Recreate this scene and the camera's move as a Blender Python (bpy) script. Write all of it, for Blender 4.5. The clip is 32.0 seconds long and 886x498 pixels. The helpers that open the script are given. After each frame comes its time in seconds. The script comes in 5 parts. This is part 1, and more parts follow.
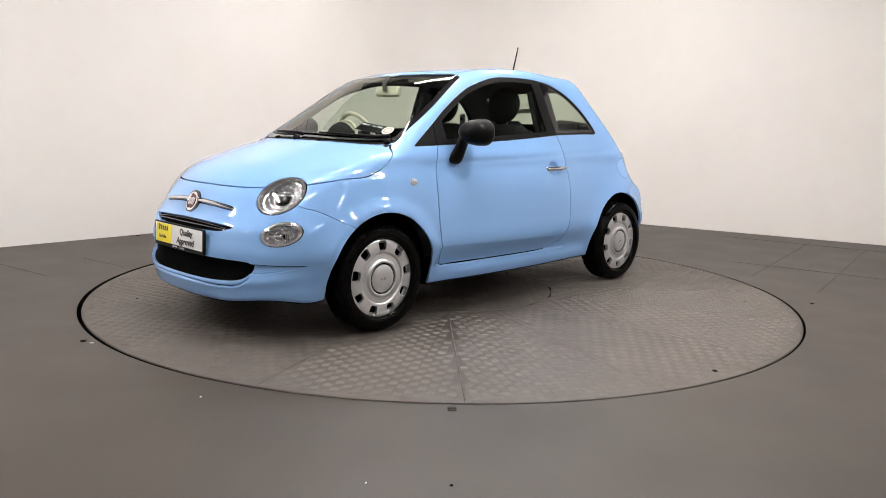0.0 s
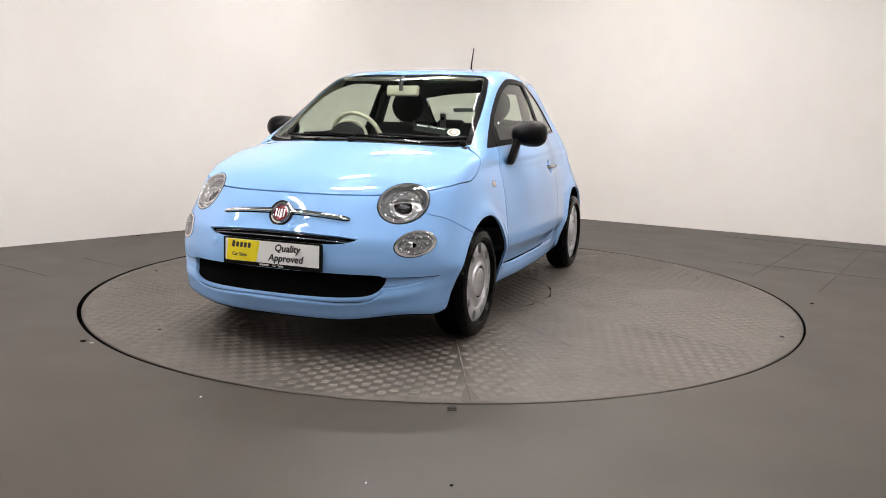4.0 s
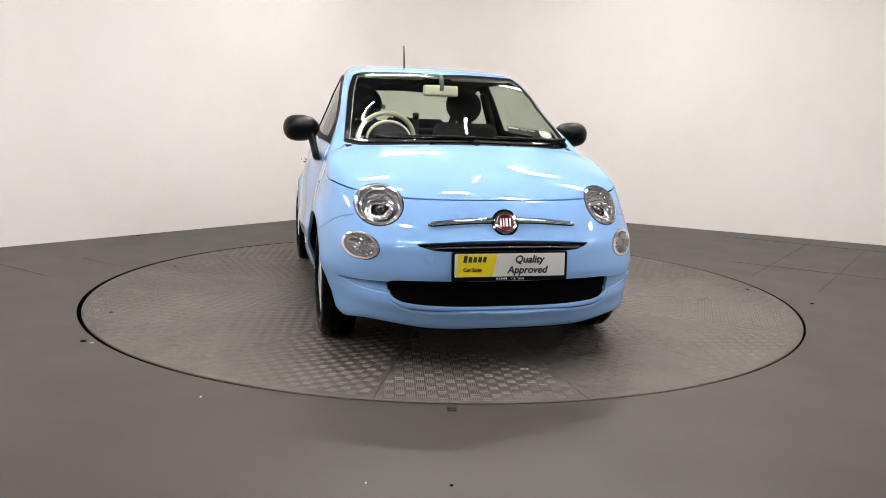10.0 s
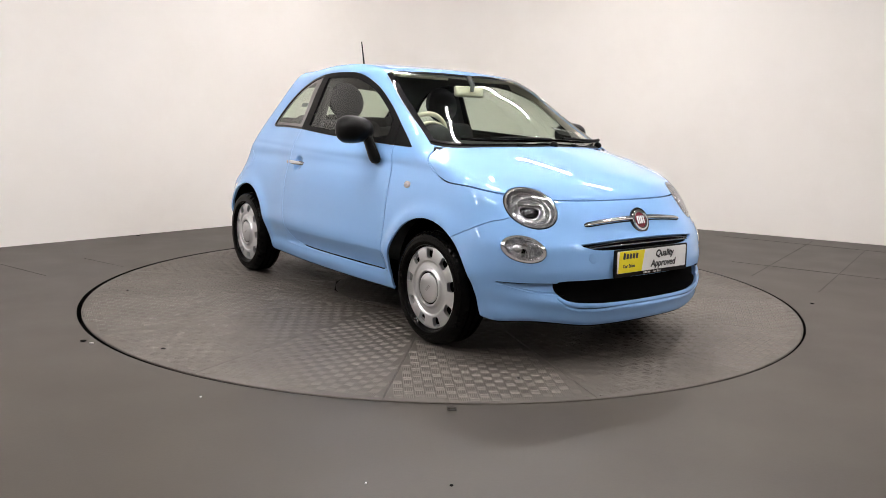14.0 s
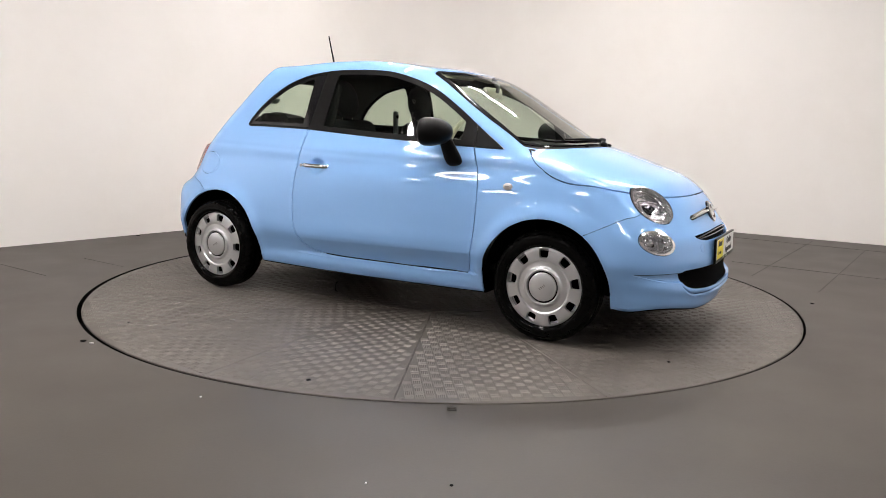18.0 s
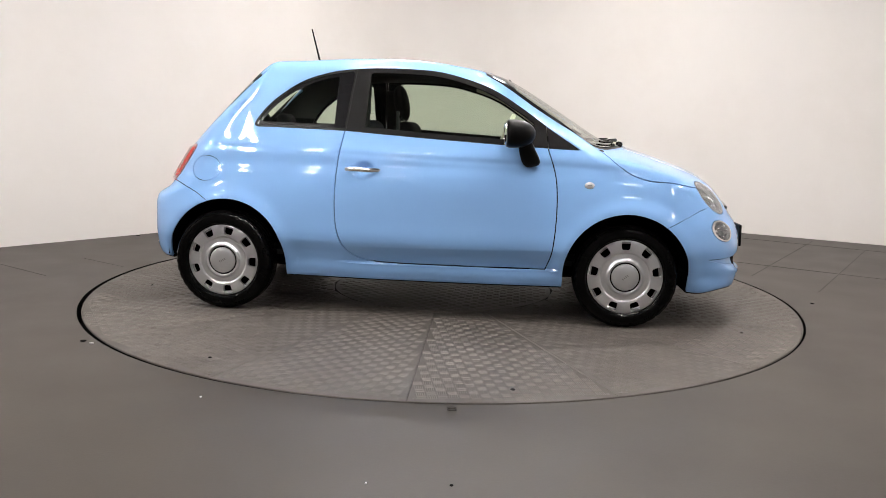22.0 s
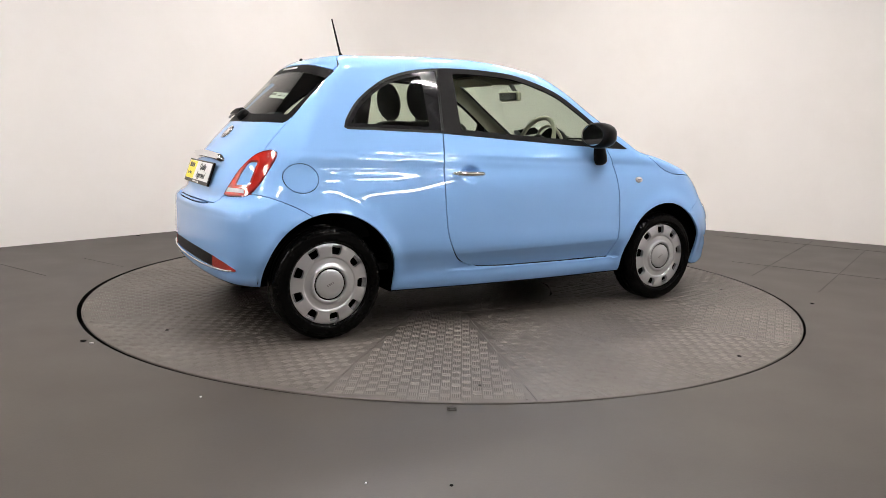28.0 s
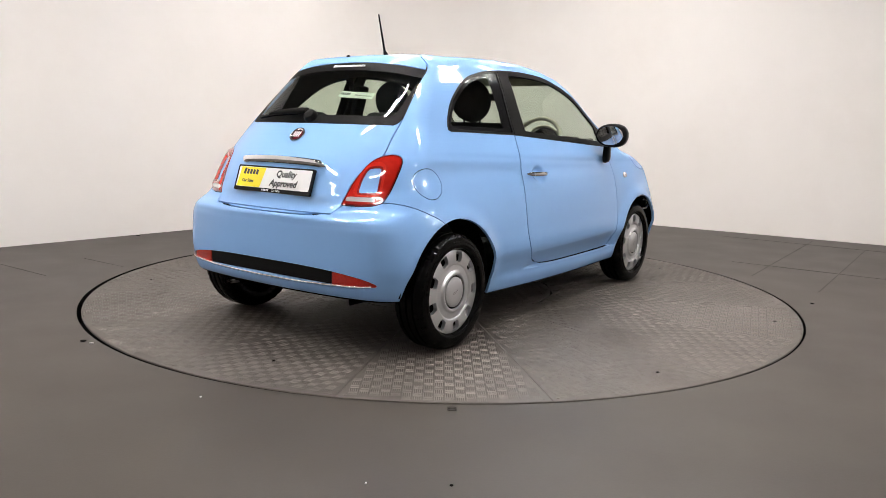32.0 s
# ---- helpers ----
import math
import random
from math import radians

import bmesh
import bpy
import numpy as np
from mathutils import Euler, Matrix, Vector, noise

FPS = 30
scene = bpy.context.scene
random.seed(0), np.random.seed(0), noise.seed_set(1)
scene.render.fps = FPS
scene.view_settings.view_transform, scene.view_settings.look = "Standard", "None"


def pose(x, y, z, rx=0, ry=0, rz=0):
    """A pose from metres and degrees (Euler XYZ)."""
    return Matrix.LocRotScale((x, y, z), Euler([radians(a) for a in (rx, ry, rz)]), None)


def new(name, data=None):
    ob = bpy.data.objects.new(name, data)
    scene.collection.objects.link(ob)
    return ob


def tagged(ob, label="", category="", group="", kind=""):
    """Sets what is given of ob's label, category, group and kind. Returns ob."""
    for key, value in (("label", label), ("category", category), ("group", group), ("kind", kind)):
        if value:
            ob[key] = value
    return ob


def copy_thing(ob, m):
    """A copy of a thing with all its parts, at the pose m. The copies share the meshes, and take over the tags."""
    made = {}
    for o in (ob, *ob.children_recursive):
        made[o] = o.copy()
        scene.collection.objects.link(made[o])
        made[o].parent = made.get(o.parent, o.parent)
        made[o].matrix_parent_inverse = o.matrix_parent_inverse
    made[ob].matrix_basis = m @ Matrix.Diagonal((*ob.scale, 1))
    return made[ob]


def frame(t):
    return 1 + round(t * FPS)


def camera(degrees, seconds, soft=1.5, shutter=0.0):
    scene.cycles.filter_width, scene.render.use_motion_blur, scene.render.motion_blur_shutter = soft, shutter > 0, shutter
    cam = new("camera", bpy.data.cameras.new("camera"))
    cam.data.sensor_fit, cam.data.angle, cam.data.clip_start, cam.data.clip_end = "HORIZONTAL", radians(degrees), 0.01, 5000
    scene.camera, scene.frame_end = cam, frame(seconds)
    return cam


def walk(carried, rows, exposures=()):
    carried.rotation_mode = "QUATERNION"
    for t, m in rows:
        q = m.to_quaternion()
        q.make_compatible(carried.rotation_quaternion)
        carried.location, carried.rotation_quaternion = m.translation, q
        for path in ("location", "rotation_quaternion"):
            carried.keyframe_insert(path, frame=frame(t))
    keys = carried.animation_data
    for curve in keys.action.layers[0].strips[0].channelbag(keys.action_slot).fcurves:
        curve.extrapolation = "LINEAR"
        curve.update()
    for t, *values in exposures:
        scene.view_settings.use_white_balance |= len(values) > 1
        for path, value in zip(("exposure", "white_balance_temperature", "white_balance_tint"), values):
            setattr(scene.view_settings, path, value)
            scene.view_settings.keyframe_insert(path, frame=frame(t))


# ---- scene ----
# Camera on a stand in front of a revolving display platform. Metres; the platform's axis is the origin.
CLIP = 32.0
cam = camera(60.49, CLIP, soft=0.5)
EYE = pose(0.0, -5.148, 1.078, 80.957, 0.0, 0.078) @ pose(0, 0, 0, 0, 0, 1.476)
walk(cam, [(0.0, EYE), (CLIP, EYE)], exposures=[(0.0, 0.0), (CLIP, 0.0)])


def heading(t):
    """Degrees by which the platform has turned, anticlockwise from above; it gains a little speed."""
    return 225.55 + 5.763 * t + 0.00463 * t * t


# ---- world and light ----
world = bpy.data.worlds.new("world")
scene.world = world
world.use_nodes = True
world.node_tree.nodes["Background"].inputs[0].default_value = (0.02, 0.02, 0.022, 1)
world.node_tree.nodes["Background"].inputs[1].default_value = 0.3
LAMP_POWER = 101.0


def strip_light(name, x, y, z, length, width, turn, power):
    """A ceiling luminaire: housing, end caps and a glowing diffuser."""
    root = new(name)
    root.matrix_world = pose(x, y, z, 0, 0, turn)
    tagged(root, "white ceiling strip light with a glowing diffuser, out of view", "ceiling light", "ceiling strip lights")
    part("housing", box_bm(length, width, 0.05, 0.006), M["lamp_white"], root).location = (0, 0, 0.03)
    part("diffuser", box_bm(length - 0.03, width - 0.02, 0.02, 0.006), lamp_mat(power), root).location = (0, 0, -0.004)
    for s in (-1, 1):
        part("end_cap", box_bm(0.03, width + 0.01, 0.06, 0.006), M["lamp_white"], root).location = (s * length / 2, 0, 0.026)
    return root


# ---- materials ----
M = {}


def mat(name, color, rough=0.5, metal=0.0, coat=0.0, spec=0.5, var=0.0, var_scale=8.0, bump=0.0, bump_scale=200.0, dirt=None, dirt_scale=1.2, rough_var=0.0, ior=1.5, scatter=False):
    """A principled surface with colour variation at two scales, fine relief and uneven gloss."""
    m = bpy.data.materials.new(name)
    m.use_nodes = True
    nt = m.node_tree
    b = nt.nodes["Principled BSDF"]
    b.inputs["Base Color"].default_value = (*color, 1)
    b.inputs["Roughness"].default_value = rough
    b.inputs["Metallic"].default_value = metal
    b.inputs["Coat Weight"].default_value = coat
    b.inputs["Coat Roughness"].default_value = 0.03
    b.inputs["Specular IOR Level"].default_value = spec
    b.inputs["IOR"].default_value = ior
    tc = nt.nodes.new("ShaderNodeTexCoord")
    place = tc.outputs["Object"]
    if scatter:
        info = nt.nodes.new("ShaderNodeObjectInfo")
        far = nt.nodes.new("ShaderNodeVectorMath")
        far.operation = "SCALE"
        far.inputs[0].default_value = (37.0, 61.0, 0.0)
        nt.links.new(info.outputs["Random"], far.inputs["Scale"])
        add = nt.nodes.new("ShaderNodeVectorMath")
        nt.links.new(tc.outputs["Object"], add.inputs[0])
        nt.links.new(far.outputs[0], add.inputs[1])
        place = add.outputs[0]
    out = None
    if var > 0 or dirt:
        n1 = nt.nodes.new("ShaderNodeTexNoise")
        n1.inputs["Scale"].default_value = var_scale
        n1.inputs["Detail"].default_value = 8
        nt.links.new(place, n1.inputs["Vector"])
        r1 = nt.nodes.new("ShaderNodeMapRange")
        r1.inputs[1].default_value, r1.inputs[2].default_value = 0.3, 0.7
        r1.inputs[3].default_value, r1.inputs[4].default_value = 1 - var, 1 + var
        nt.links.new(n1.outputs["Fac"], r1.inputs[0])
        mx = nt.nodes.new("ShaderNodeVectorMath")
        mx.operation = "SCALE"
        mx.inputs[0].default_value = color
        nt.links.new(r1.outputs[0], mx.inputs["Scale"])
        out = mx.outputs[0]
        if dirt:
            n2 = nt.nodes.new("ShaderNodeTexNoise")
            n2.inputs["Scale"].default_value = dirt_scale
            n2.inputs["Detail"].default_value = 10
            n2.inputs["Roughness"].default_value = 0.65
            nt.links.new(place, n2.inputs["Vector"])
            r2 = nt.nodes.new("ShaderNodeMapRange")
            r2.inputs[1].default_value, r2.inputs[2].default_value = 0.45, 0.75
            nt.links.new(n2.outputs["Fac"], r2.inputs[0])
            mm = nt.nodes.new("ShaderNodeMix")
            mm.data_type = "RGBA"
            mm.inputs[7].default_value = (*dirt, 1)
            nt.links.new(r2.outputs[0], mm.inputs[0])
            nt.links.new(out, mm.inputs[6])
            out = mm.outputs[2]
        nt.links.new(out, b.inputs["Base Color"])
    if rough_var > 0:
        n3 = nt.nodes.new("ShaderNodeTexNoise")
        n3.inputs["Scale"].default_value = 3.0
        n3.inputs["Detail"].default_value = 9
        nt.links.new(place, n3.inputs["Vector"])
        r3 = nt.nodes.new("ShaderNodeMapRange")
        r3.inputs[1].default_value, r3.inputs[2].default_value = 0.3, 0.7
        r3.inputs[3].default_value, r3.inputs[4].default_value = rough - rough_var, rough + rough_var
        nt.links.new(n3.outputs["Fac"], r3.inputs[0])
        nt.links.new(r3.outputs[0], b.inputs["Roughness"])
    if bump > 0:
        n4 = nt.nodes.new("ShaderNodeTexNoise")
        n4.inputs["Scale"].default_value = bump_scale
        n4.inputs["Detail"].default_value = 4
        nt.links.new(place, n4.inputs["Vector"])
        bp = nt.nodes.new("ShaderNodeBump")
        bp.inputs["Strength"].default_value = bump
        bp.inputs["Distance"].default_value = 0.002
        nt.links.new(n4.outputs["Fac"], bp.inputs["Height"])
        nt.links.new(bp.outputs[0], b.inputs["Normal"])
    M[name] = m
    return m


def lamp_mat(power):
    m = bpy.data.materials.new("lamp_glow")
    m.use_nodes = True
    b = m.node_tree.nodes["Principled BSDF"]
    b.inputs["Base Color"].default_value = (0.8, 0.8, 0.8, 1)
    b.inputs["Emission Color"].default_value = (1.0, 0.943, 0.918, 1)
    b.inputs["Emission Strength"].default_value = power
    return m


def glass(name, tint, mix):
    """A thin sheet of glass: light passes straight through, tinted, under a mirror-like sheen."""
    m = bpy.data.materials.new(name)
    m.use_nodes = True
    nt = m.node_tree
    nt.nodes.remove(nt.nodes["Principled BSDF"])
    tr = nt.nodes.new("ShaderNodeBsdfTransparent")
    tr.inputs[0].default_value = (*tint, 1)
    gl = nt.nodes.new("ShaderNodeBsdfGlossy")
    gl.inputs["Roughness"].default_value = 0.01
    lw = nt.nodes.new("ShaderNodeLayerWeight")
    lw.inputs[0].default_value = 0.5
    po = nt.nodes.new("ShaderNodeMath")
    po.operation = "POWER"
    po.inputs[1].default_value = 5.0
    nt.links.new(lw.outputs["Facing"], po.inputs[0])
    fr = nt.nodes.new("ShaderNodeMapRange")
    fr.inputs[3].default_value, fr.inputs[4].default_value = mix, 0.95
    nt.links.new(po.outputs[0], fr.inputs[0])
    mx = nt.nodes.new("ShaderNodeMixShader")
    nt.links.new(fr.outputs[0], mx.inputs[0])
    nt.links.new(tr.outputs[0], mx.inputs[1])
    nt.links.new(gl.outputs[0], mx.inputs[2])
    nt.links.new(mx.outputs[0], nt.nodes["Material Output"].inputs[0])
    M[name] = m
    return m


mat("paint_blue", (0.216, 0.408, 0.728), 0.65, 0.0, 1.0, 0.1, 0.012, 3.0)
mat("wall_paint", (0.80, 0.77, 0.735), 0.6, var=0.015, var_scale=1.5, bump=0.12, bump_scale=60, dirt=(0.76, 0.725, 0.685), dirt_scale=0.8)
# for the unseen back wall; grey chosen to cut its bounce light
mat("wall_grey", (0.36, 0.35, 0.34), 0.6, var=0.03, var_scale=1.5, bump=0.12, bump_scale=60)
mat("ceiling_dark", (0.12, 0.118, 0.115), 0.8, var=0.1)
mat("floor_grey", (0.0495, 0.0413, 0.0338), 0.47, spec=0.35, var=0.06, var_scale=6, bump=0.1, bump_scale=90, dirt=(0.037, 0.0305, 0.026), dirt_scale=0.9, rough_var=0.03)
mat("floor_joint", (0.034, 0.0285, 0.0245), 0.6, var=0.15, var_scale=20)
mat("tread_steel", (0.112, 0.099, 0.086), 0.50, 0.45, var=0.14, var_scale=5, bump=0.12, bump_scale=150, dirt=(0.088, 0.076, 0.065), dirt_scale=2.0, rough_var=0.07, scatter=True)
mat("tread_worn", (0.134, 0.120, 0.105), 0.46, 0.50, var=0.2, var_scale=6, rough_var=0.09, dirt=(0.098, 0.086, 0.075), dirt_scale=1.6, scatter=True)
# also stands in for the shade in gaps, besides plain black parts
mat("gap_black", (0.0025, 0.0025, 0.0025), 0.85, spec=0.02, var=0.1)
mat("black_plastic", (0.0042, 0.0040, 0.0041), 0.5, spec=0.09, var=0.08, bump=0.15, bump_scale=500)
mat("black_satin", (0.0035, 0.0035, 0.0037), 0.34, spec=0.12, var=0.05)
mat("black_gloss", (0.008, 0.008, 0.009), 0.08, coat=0.5)
mat("rubber", (0.0022, 0.0022, 0.0022), 0.18, spec=0.07, var=0.2, var_scale=14, bump=0.06, bump_scale=300)
mat("chrome", (0.85, 0.85, 0.86), 0.06, 1.0)
mat("satin_chrome", (0.84, 0.84, 0.85), 0.12, 0.85)
mat("silver_paint", (0.66, 0.67, 0.69), 0.34, 0.86, coat=0.25, var=0.02)
mat("silver_dark", (0.3, 0.3, 0.31), 0.35, 0.7)
mat("lamp_white", (0.75, 0.75, 0.75), 0.5)
mat("cream_trim", (0.62, 0.585, 0.47), 0.55, var=0.03, bump=0.1, bump_scale=300)
mat("seat_dark", (0.014, 0.014, 0.016), 0.85, spec=0.2, var=0.15, var_scale=40, bump=0.3, bump_scale=400)
mat("trim_dark", (0.010, 0.010, 0.011), 0.7, spec=0.2, var=0.1, bump=0.2, bump_scale=400)
mat("headliner", (0.035, 0.035, 0.034), 0.9, var=0.05)
mat("mirror_glass", (0.9, 0.9, 0.9), 0.02, 1.0)
mat("plate_white", (0.78, 0.78, 0.78), 0.35)
mat("plate_yellow", (0.86, 0.72, 0.02), 0.35)
mat("ink_dark", (0.03, 0.03, 0.035), 0.5)
mat("ink_grey", (0.085, 0.085, 0.09), 0.5)
mat("ink_white", (0.75, 0.75, 0.75), 0.5)
mat("badge_red", (0.16, 0.008, 0.02), 0.2, 0.2, coat=0.6)
mat("lens_red_bright", (0.52, 0.022, 0.012), 0.12, coat=1.0, var=0.15, var_scale=90)
mat("lens_red", (0.40, 0.014, 0.008), 0.12, coat=1.0, var=0.08, var_scale=60)
mat("lens_red_dark", (0.2, 0.008, 0.006), 0.15, coat=1.0)
mat("lens_clear_white", (0.52, 0.50, 0.49), 0.15, coat=1.0)
glass("windscreen_glass", (0.84, 0.90, 0.84), 0.06)
glass("side_glass", (0.76, 0.83, 0.74), 0.07)
glass("lamp_lens", (0.95, 0.96, 0.97), 0.06)


# ---- mesh helpers ----
def part(name, bm, material, parent, label=""):
    """Links a bmesh, or a mesh, as one object under a thing or a part."""
    if isinstance(bm, bmesh.types.BMesh):
        me = bpy.data.meshes.new(name)
        bm.to_mesh(me)
        bm.free()
    else:
        me = bm
    if material and not me.materials:
        me.materials.append(material)
    ob = new(name, me)
    ob.parent = parent
    if label:
        ob["label"] = label
    return ob


def shade(bm, angle=35.0):
    for f in bm.faces:
        f.smooth = True
    for e in bm.edges:
        e.smooth = len(e.link_faces) == 2 and e.calc_face_angle(0) < radians(angle)
    return bm


def box_bm(sx, sy, sz, bevel=0.0, segments=2):
    bm = bmesh.new()
    bmesh.ops.create_cube(bm, size=1, matrix=Matrix.Diagonal((sx, sy, sz, 1)))
    if bevel:
        bmesh.ops.bevel(bm, geom=bm.edges[:], offset=bevel, segments=segments, affect="EDGES", profile=0.5)
    return shade(bm, 50)


def grid_faces(rows, cols, wrap=False, base=0):
    out = []
    for i in range(rows - 1):
        for j in range(cols if wrap else cols - 1):
            k = (j + 1) % cols
            out.append((base + i * cols + j, base + i * cols + k, base + (i + 1) * cols + k, base + (i + 1) * cols + j))
    return out


def from_rings(rings, closed=True, caps=True, angle=40):
    """A skin over rings of equal length."""
    bm = bmesh.new()
    vs = [[bm.verts.new(p) for p in r] for r in rings]
    n = len(rings[0])
    for a, b in zip(vs, vs[1:]):
        for j in range(n if closed else n - 1):
            k = (j + 1) % n
            try:
                bm.faces.new((a[j], a[k], b[k], b[j]))
            except ValueError:
                pass
    if caps and closed:
        bm.faces.new(vs[0][::-1])
        bm.faces.new(vs[-1])
    bmesh.ops.remove_doubles(bm, verts=bm.verts[:], dist=1e-6)
    bmesh.ops.recalc_face_normals(bm, faces=bm.faces[:])
    return shade(bm, angle)


def lathe(profile, n=64, axis="y", angle=35, caps=False):
    """Turns (radius, height) round an axis."""
    rings = []
    for r, h in profile:
        ring = []
        for i in range(n):
            a = 2 * math.pi * i / n
            c, s = max(r, 1e-5) * math.cos(a), max(r, 1e-5) * math.sin(a)
            ring.append((c, h, s) if axis == "y" else (c, s, h) if axis == "z" else (h, c, s))
        rings.append(ring)
    return from_rings(rings, True, caps, angle)


def tube(points, radius, n=10, angle=60):
    """A round bar along points; radius may be one number or one for each point."""
    pts = [Vector(p) for p in points]
    rad = radius if hasattr(radius, "__len__") else [radius] * len(pts)
    rings = []
    for i, p in enumerate(pts):
        d = (pts[min(i + 1, len(pts) - 1)] - pts[max(i - 1, 0)]).normalized()
        u = d.orthogonal().normalized() if i == 0 else (u - d * u.dot(d)).normalized()
        v = d.cross(u)
        rings.append([p + rad[i] * (u * math.cos(2 * math.pi * k / n) + v * math.sin(2 * math.pi * k / n)) for k in range(n)])
    return from_rings(rings, True, True, angle)


def curve_pts(ctrl, per=8, closed=False):
    """A smooth line through control points."""
    c = np.array(ctrl, float)
    n = len(c)
    out = []
    for i in range(n if closed else n - 1):
        p0, p1, p2, p3 = (c[(i - 1) % n], c[i], c[(i + 1) % n], c[(i + 2) % n]) if closed else (c[max(i - 1, 0)], c[i], c[i + 1], c[min(i + 2, n - 1)])
        for k in range(per):
            t = k / per
            out.append(0.5 * (2 * p1 + (p2 - p0) * t + (2 * p0 - 5 * p1 + 4 * p2 - p3) * t * t + (3 * p1 - p0 - 3 * p2 + p3) * t ** 3))
    if not closed:
        out.append(c[-1])
    return np.array(out)


def round_poly(corners, radii, n=6):
    """A polygon with rounded corners."""
    out = []
    k = len(corners)
    for i in range(k):
        p, a, b = np.array(corners[i], float), np.array(corners[i - 1], float), np.array(corners[(i + 1) % k], float)
        r = radii[i] if hasattr(radii, "__len__") else radii
        ua, ub = (a - p) / np.linalg.norm(a - p), (b - p) / np.linalg.norm(b - p)
        s, e = p + ua * r, p + ub * r
        for j in range(n + 1):
            t = j / n
            out.append((1 - t) ** 2 * s + 2 * t * (1 - t) * p + t * t * e)
    return np.array(out)


def plate_bm(outline, thick, bevel=0.0):
    """A flat slab of any outline in x, y; its face looks along z."""
    bm = bmesh.new()
    vs = [bm.verts.new((p[0], p[1], 0)) for p in outline]
    f = bm.faces.new(vs)
    if f.calc_area() and f.normal.z < 0:
        f.normal_flip()
    f.normal_update()
    if f.normal.z < 0:
        f.normal_flip()
    g = bmesh.ops.extrude_face_region(bm, geom=[f])
    for v in g["geom"]:
        if isinstance(v, bmesh.types.BMVert):
            v.co.z += thick
    bmesh.ops.recalc_face_normals(bm, faces=bm.faces[:])
    return shade(bm, 40)


def text_bm(words, size, depth=0.0006, shear=0.0, bold=0.0):
    """Raised lettering, centred, in x, y."""
    cu = bpy.data.curves.new("lettering", "FONT")
    cu.body, cu.size, cu.extrude, cu.shear = words, size, depth, shear
    cu.align_x, cu.align_y = "CENTER", "CENTER"
    cu.resolution_u = 3
    ob = bpy.data.objects.new("lettering", cu)
    scene.collection.objects.link(ob)
    dg = bpy.context.evaluated_depsgraph_get()
    me = bpy.data.meshes.new_from_object(ob.evaluated_get(dg))
    bpy.data.objects.remove(ob)
    if bold:
        bm = bmesh.new()
        for dx, dy in ((-bold, 0), (bold, 0), (0, bold), (0, -bold)):
            k = len(bm.verts)
            bm.from_mesh(me)
            bm.verts.ensure_lookup_table()
            bmesh.ops.translate(bm, verts=bm.verts[k:], vec=(dx, dy, dx * 0.05 + dy * 0.1))
        bm.to_mesh(me)
        bm.free()
    return me


# ---- the car's shell: x forward from the front axle, y to its left, z up from the ground ----
def knots(pairs):
    """A smooth function through (position, value) pairs."""
    xs, ys = np.array(pairs, float).T
    d = np.diff(ys) / np.diff(xs)
    m = np.concatenate([[d[0]], (d[:-1] * np.diff(xs)[1:] + d[1:] * np.diff(xs)[:-1]) / (np.diff(xs)[1:] + np.diff(xs)[:-1]), [d[-1]]])

    def f(x):
        x = np.clip(x, xs[0], xs[-1])
        i = np.clip(np.searchsorted(xs, x) - 1, 0, len(xs) - 2)
        h = xs[i + 1] - xs[i]
        t = (x - xs[i]) / h
        return (1 + 2 * t) * (1 - t) ** 2 * ys[i] + t * (1 - t) ** 2 * h * m[i] + t * t * (3 - 2 * t) * ys[i + 1] + t * t * (t - 1) * h * m[i + 1]
    return f


AXLE_R, WHEEL_Y, HUB_Z = -2.30, 0.70, 0.288
TOP_REAR = knots([(-2.9, 1.100), (-2.45, 1.343), (-2.3, 1.419), (-2.15, 1.451), (-1.9, 1.465), (-1.55, 1.481), (-1.2, 1.473), (-0.98, 1.449), (-0.82, 1.427), (-0.66, 1.367), (-0.5, 1.276), (-0.3, 1.150), (-0.1, 1.027), (0.0, 0.973), (0.4, 0.752)])
TOP_HOOD = knots([(-0.6, 1.030), (-0.2, 1.037), (0.0, 1.004), (0.1, 0.975), (0.25, 0.926), (0.4, 0.874), (0.5, 0.838), (0.6, 0.798), (0.75, 0.707)])
NOSE = knots([(0.1, 0.640), (0.18, 0.718), (0.24, 0.741), (0.29, 0.745), (0.36, 0.740), (0.44, 0.745), (0.5, 0.734), (0.56, 0.718), (0.62, 0.676), (0.68, 0.637), (0.74, 0.600), (0.79, 0.569), (0.86, 0.519), (1.0, 0.365)])
TAIL = knots([(0.15, 2.674), (0.24, 2.760), (0.32, 2.813), (0.42, 2.824), (0.55, 2.824), (0.62, 2.825), (0.656, 2.824), (0.674, 2.808), (0.69, 2.791), (0.76, 2.773), (0.87, 2.719), (0.97, 2.641), (1.03, 2.586), (1.2, 2.419), (1.32, 2.303), (1.4, 2.232), (1.5, 2.172)])
SIDE = knots([(0.12, 0.681), (0.19, 0.752), (0.24, 0.766), (0.3, 0.772), (0.36, 0.788), (0.43, 0.811), (0.455, 0.8125), (0.55, 0.806), (0.65, 0.798), (0.74, 0.786), (0.8, 0.772), (0.86, 0.753), (0.92, 0.742), (0.98, 0.715), (1.06, 0.678), (1.2, 0.616), (1.3, 0.574), (1.4, 0.525), (1.52, 0.477)])
PLAN = knots([(-2.85, 0.253), (-2.65, 0.133), (-2.45, 0.075), (-2.2, 0.064), (-1.9, 0.047), (-1.5, -0.001), (-0.8, -0.018), (-0.4, 0.014), (0.0, 0.010), (0.25, 0.042), (0.45, 0.107), (0.75, 0.244)])


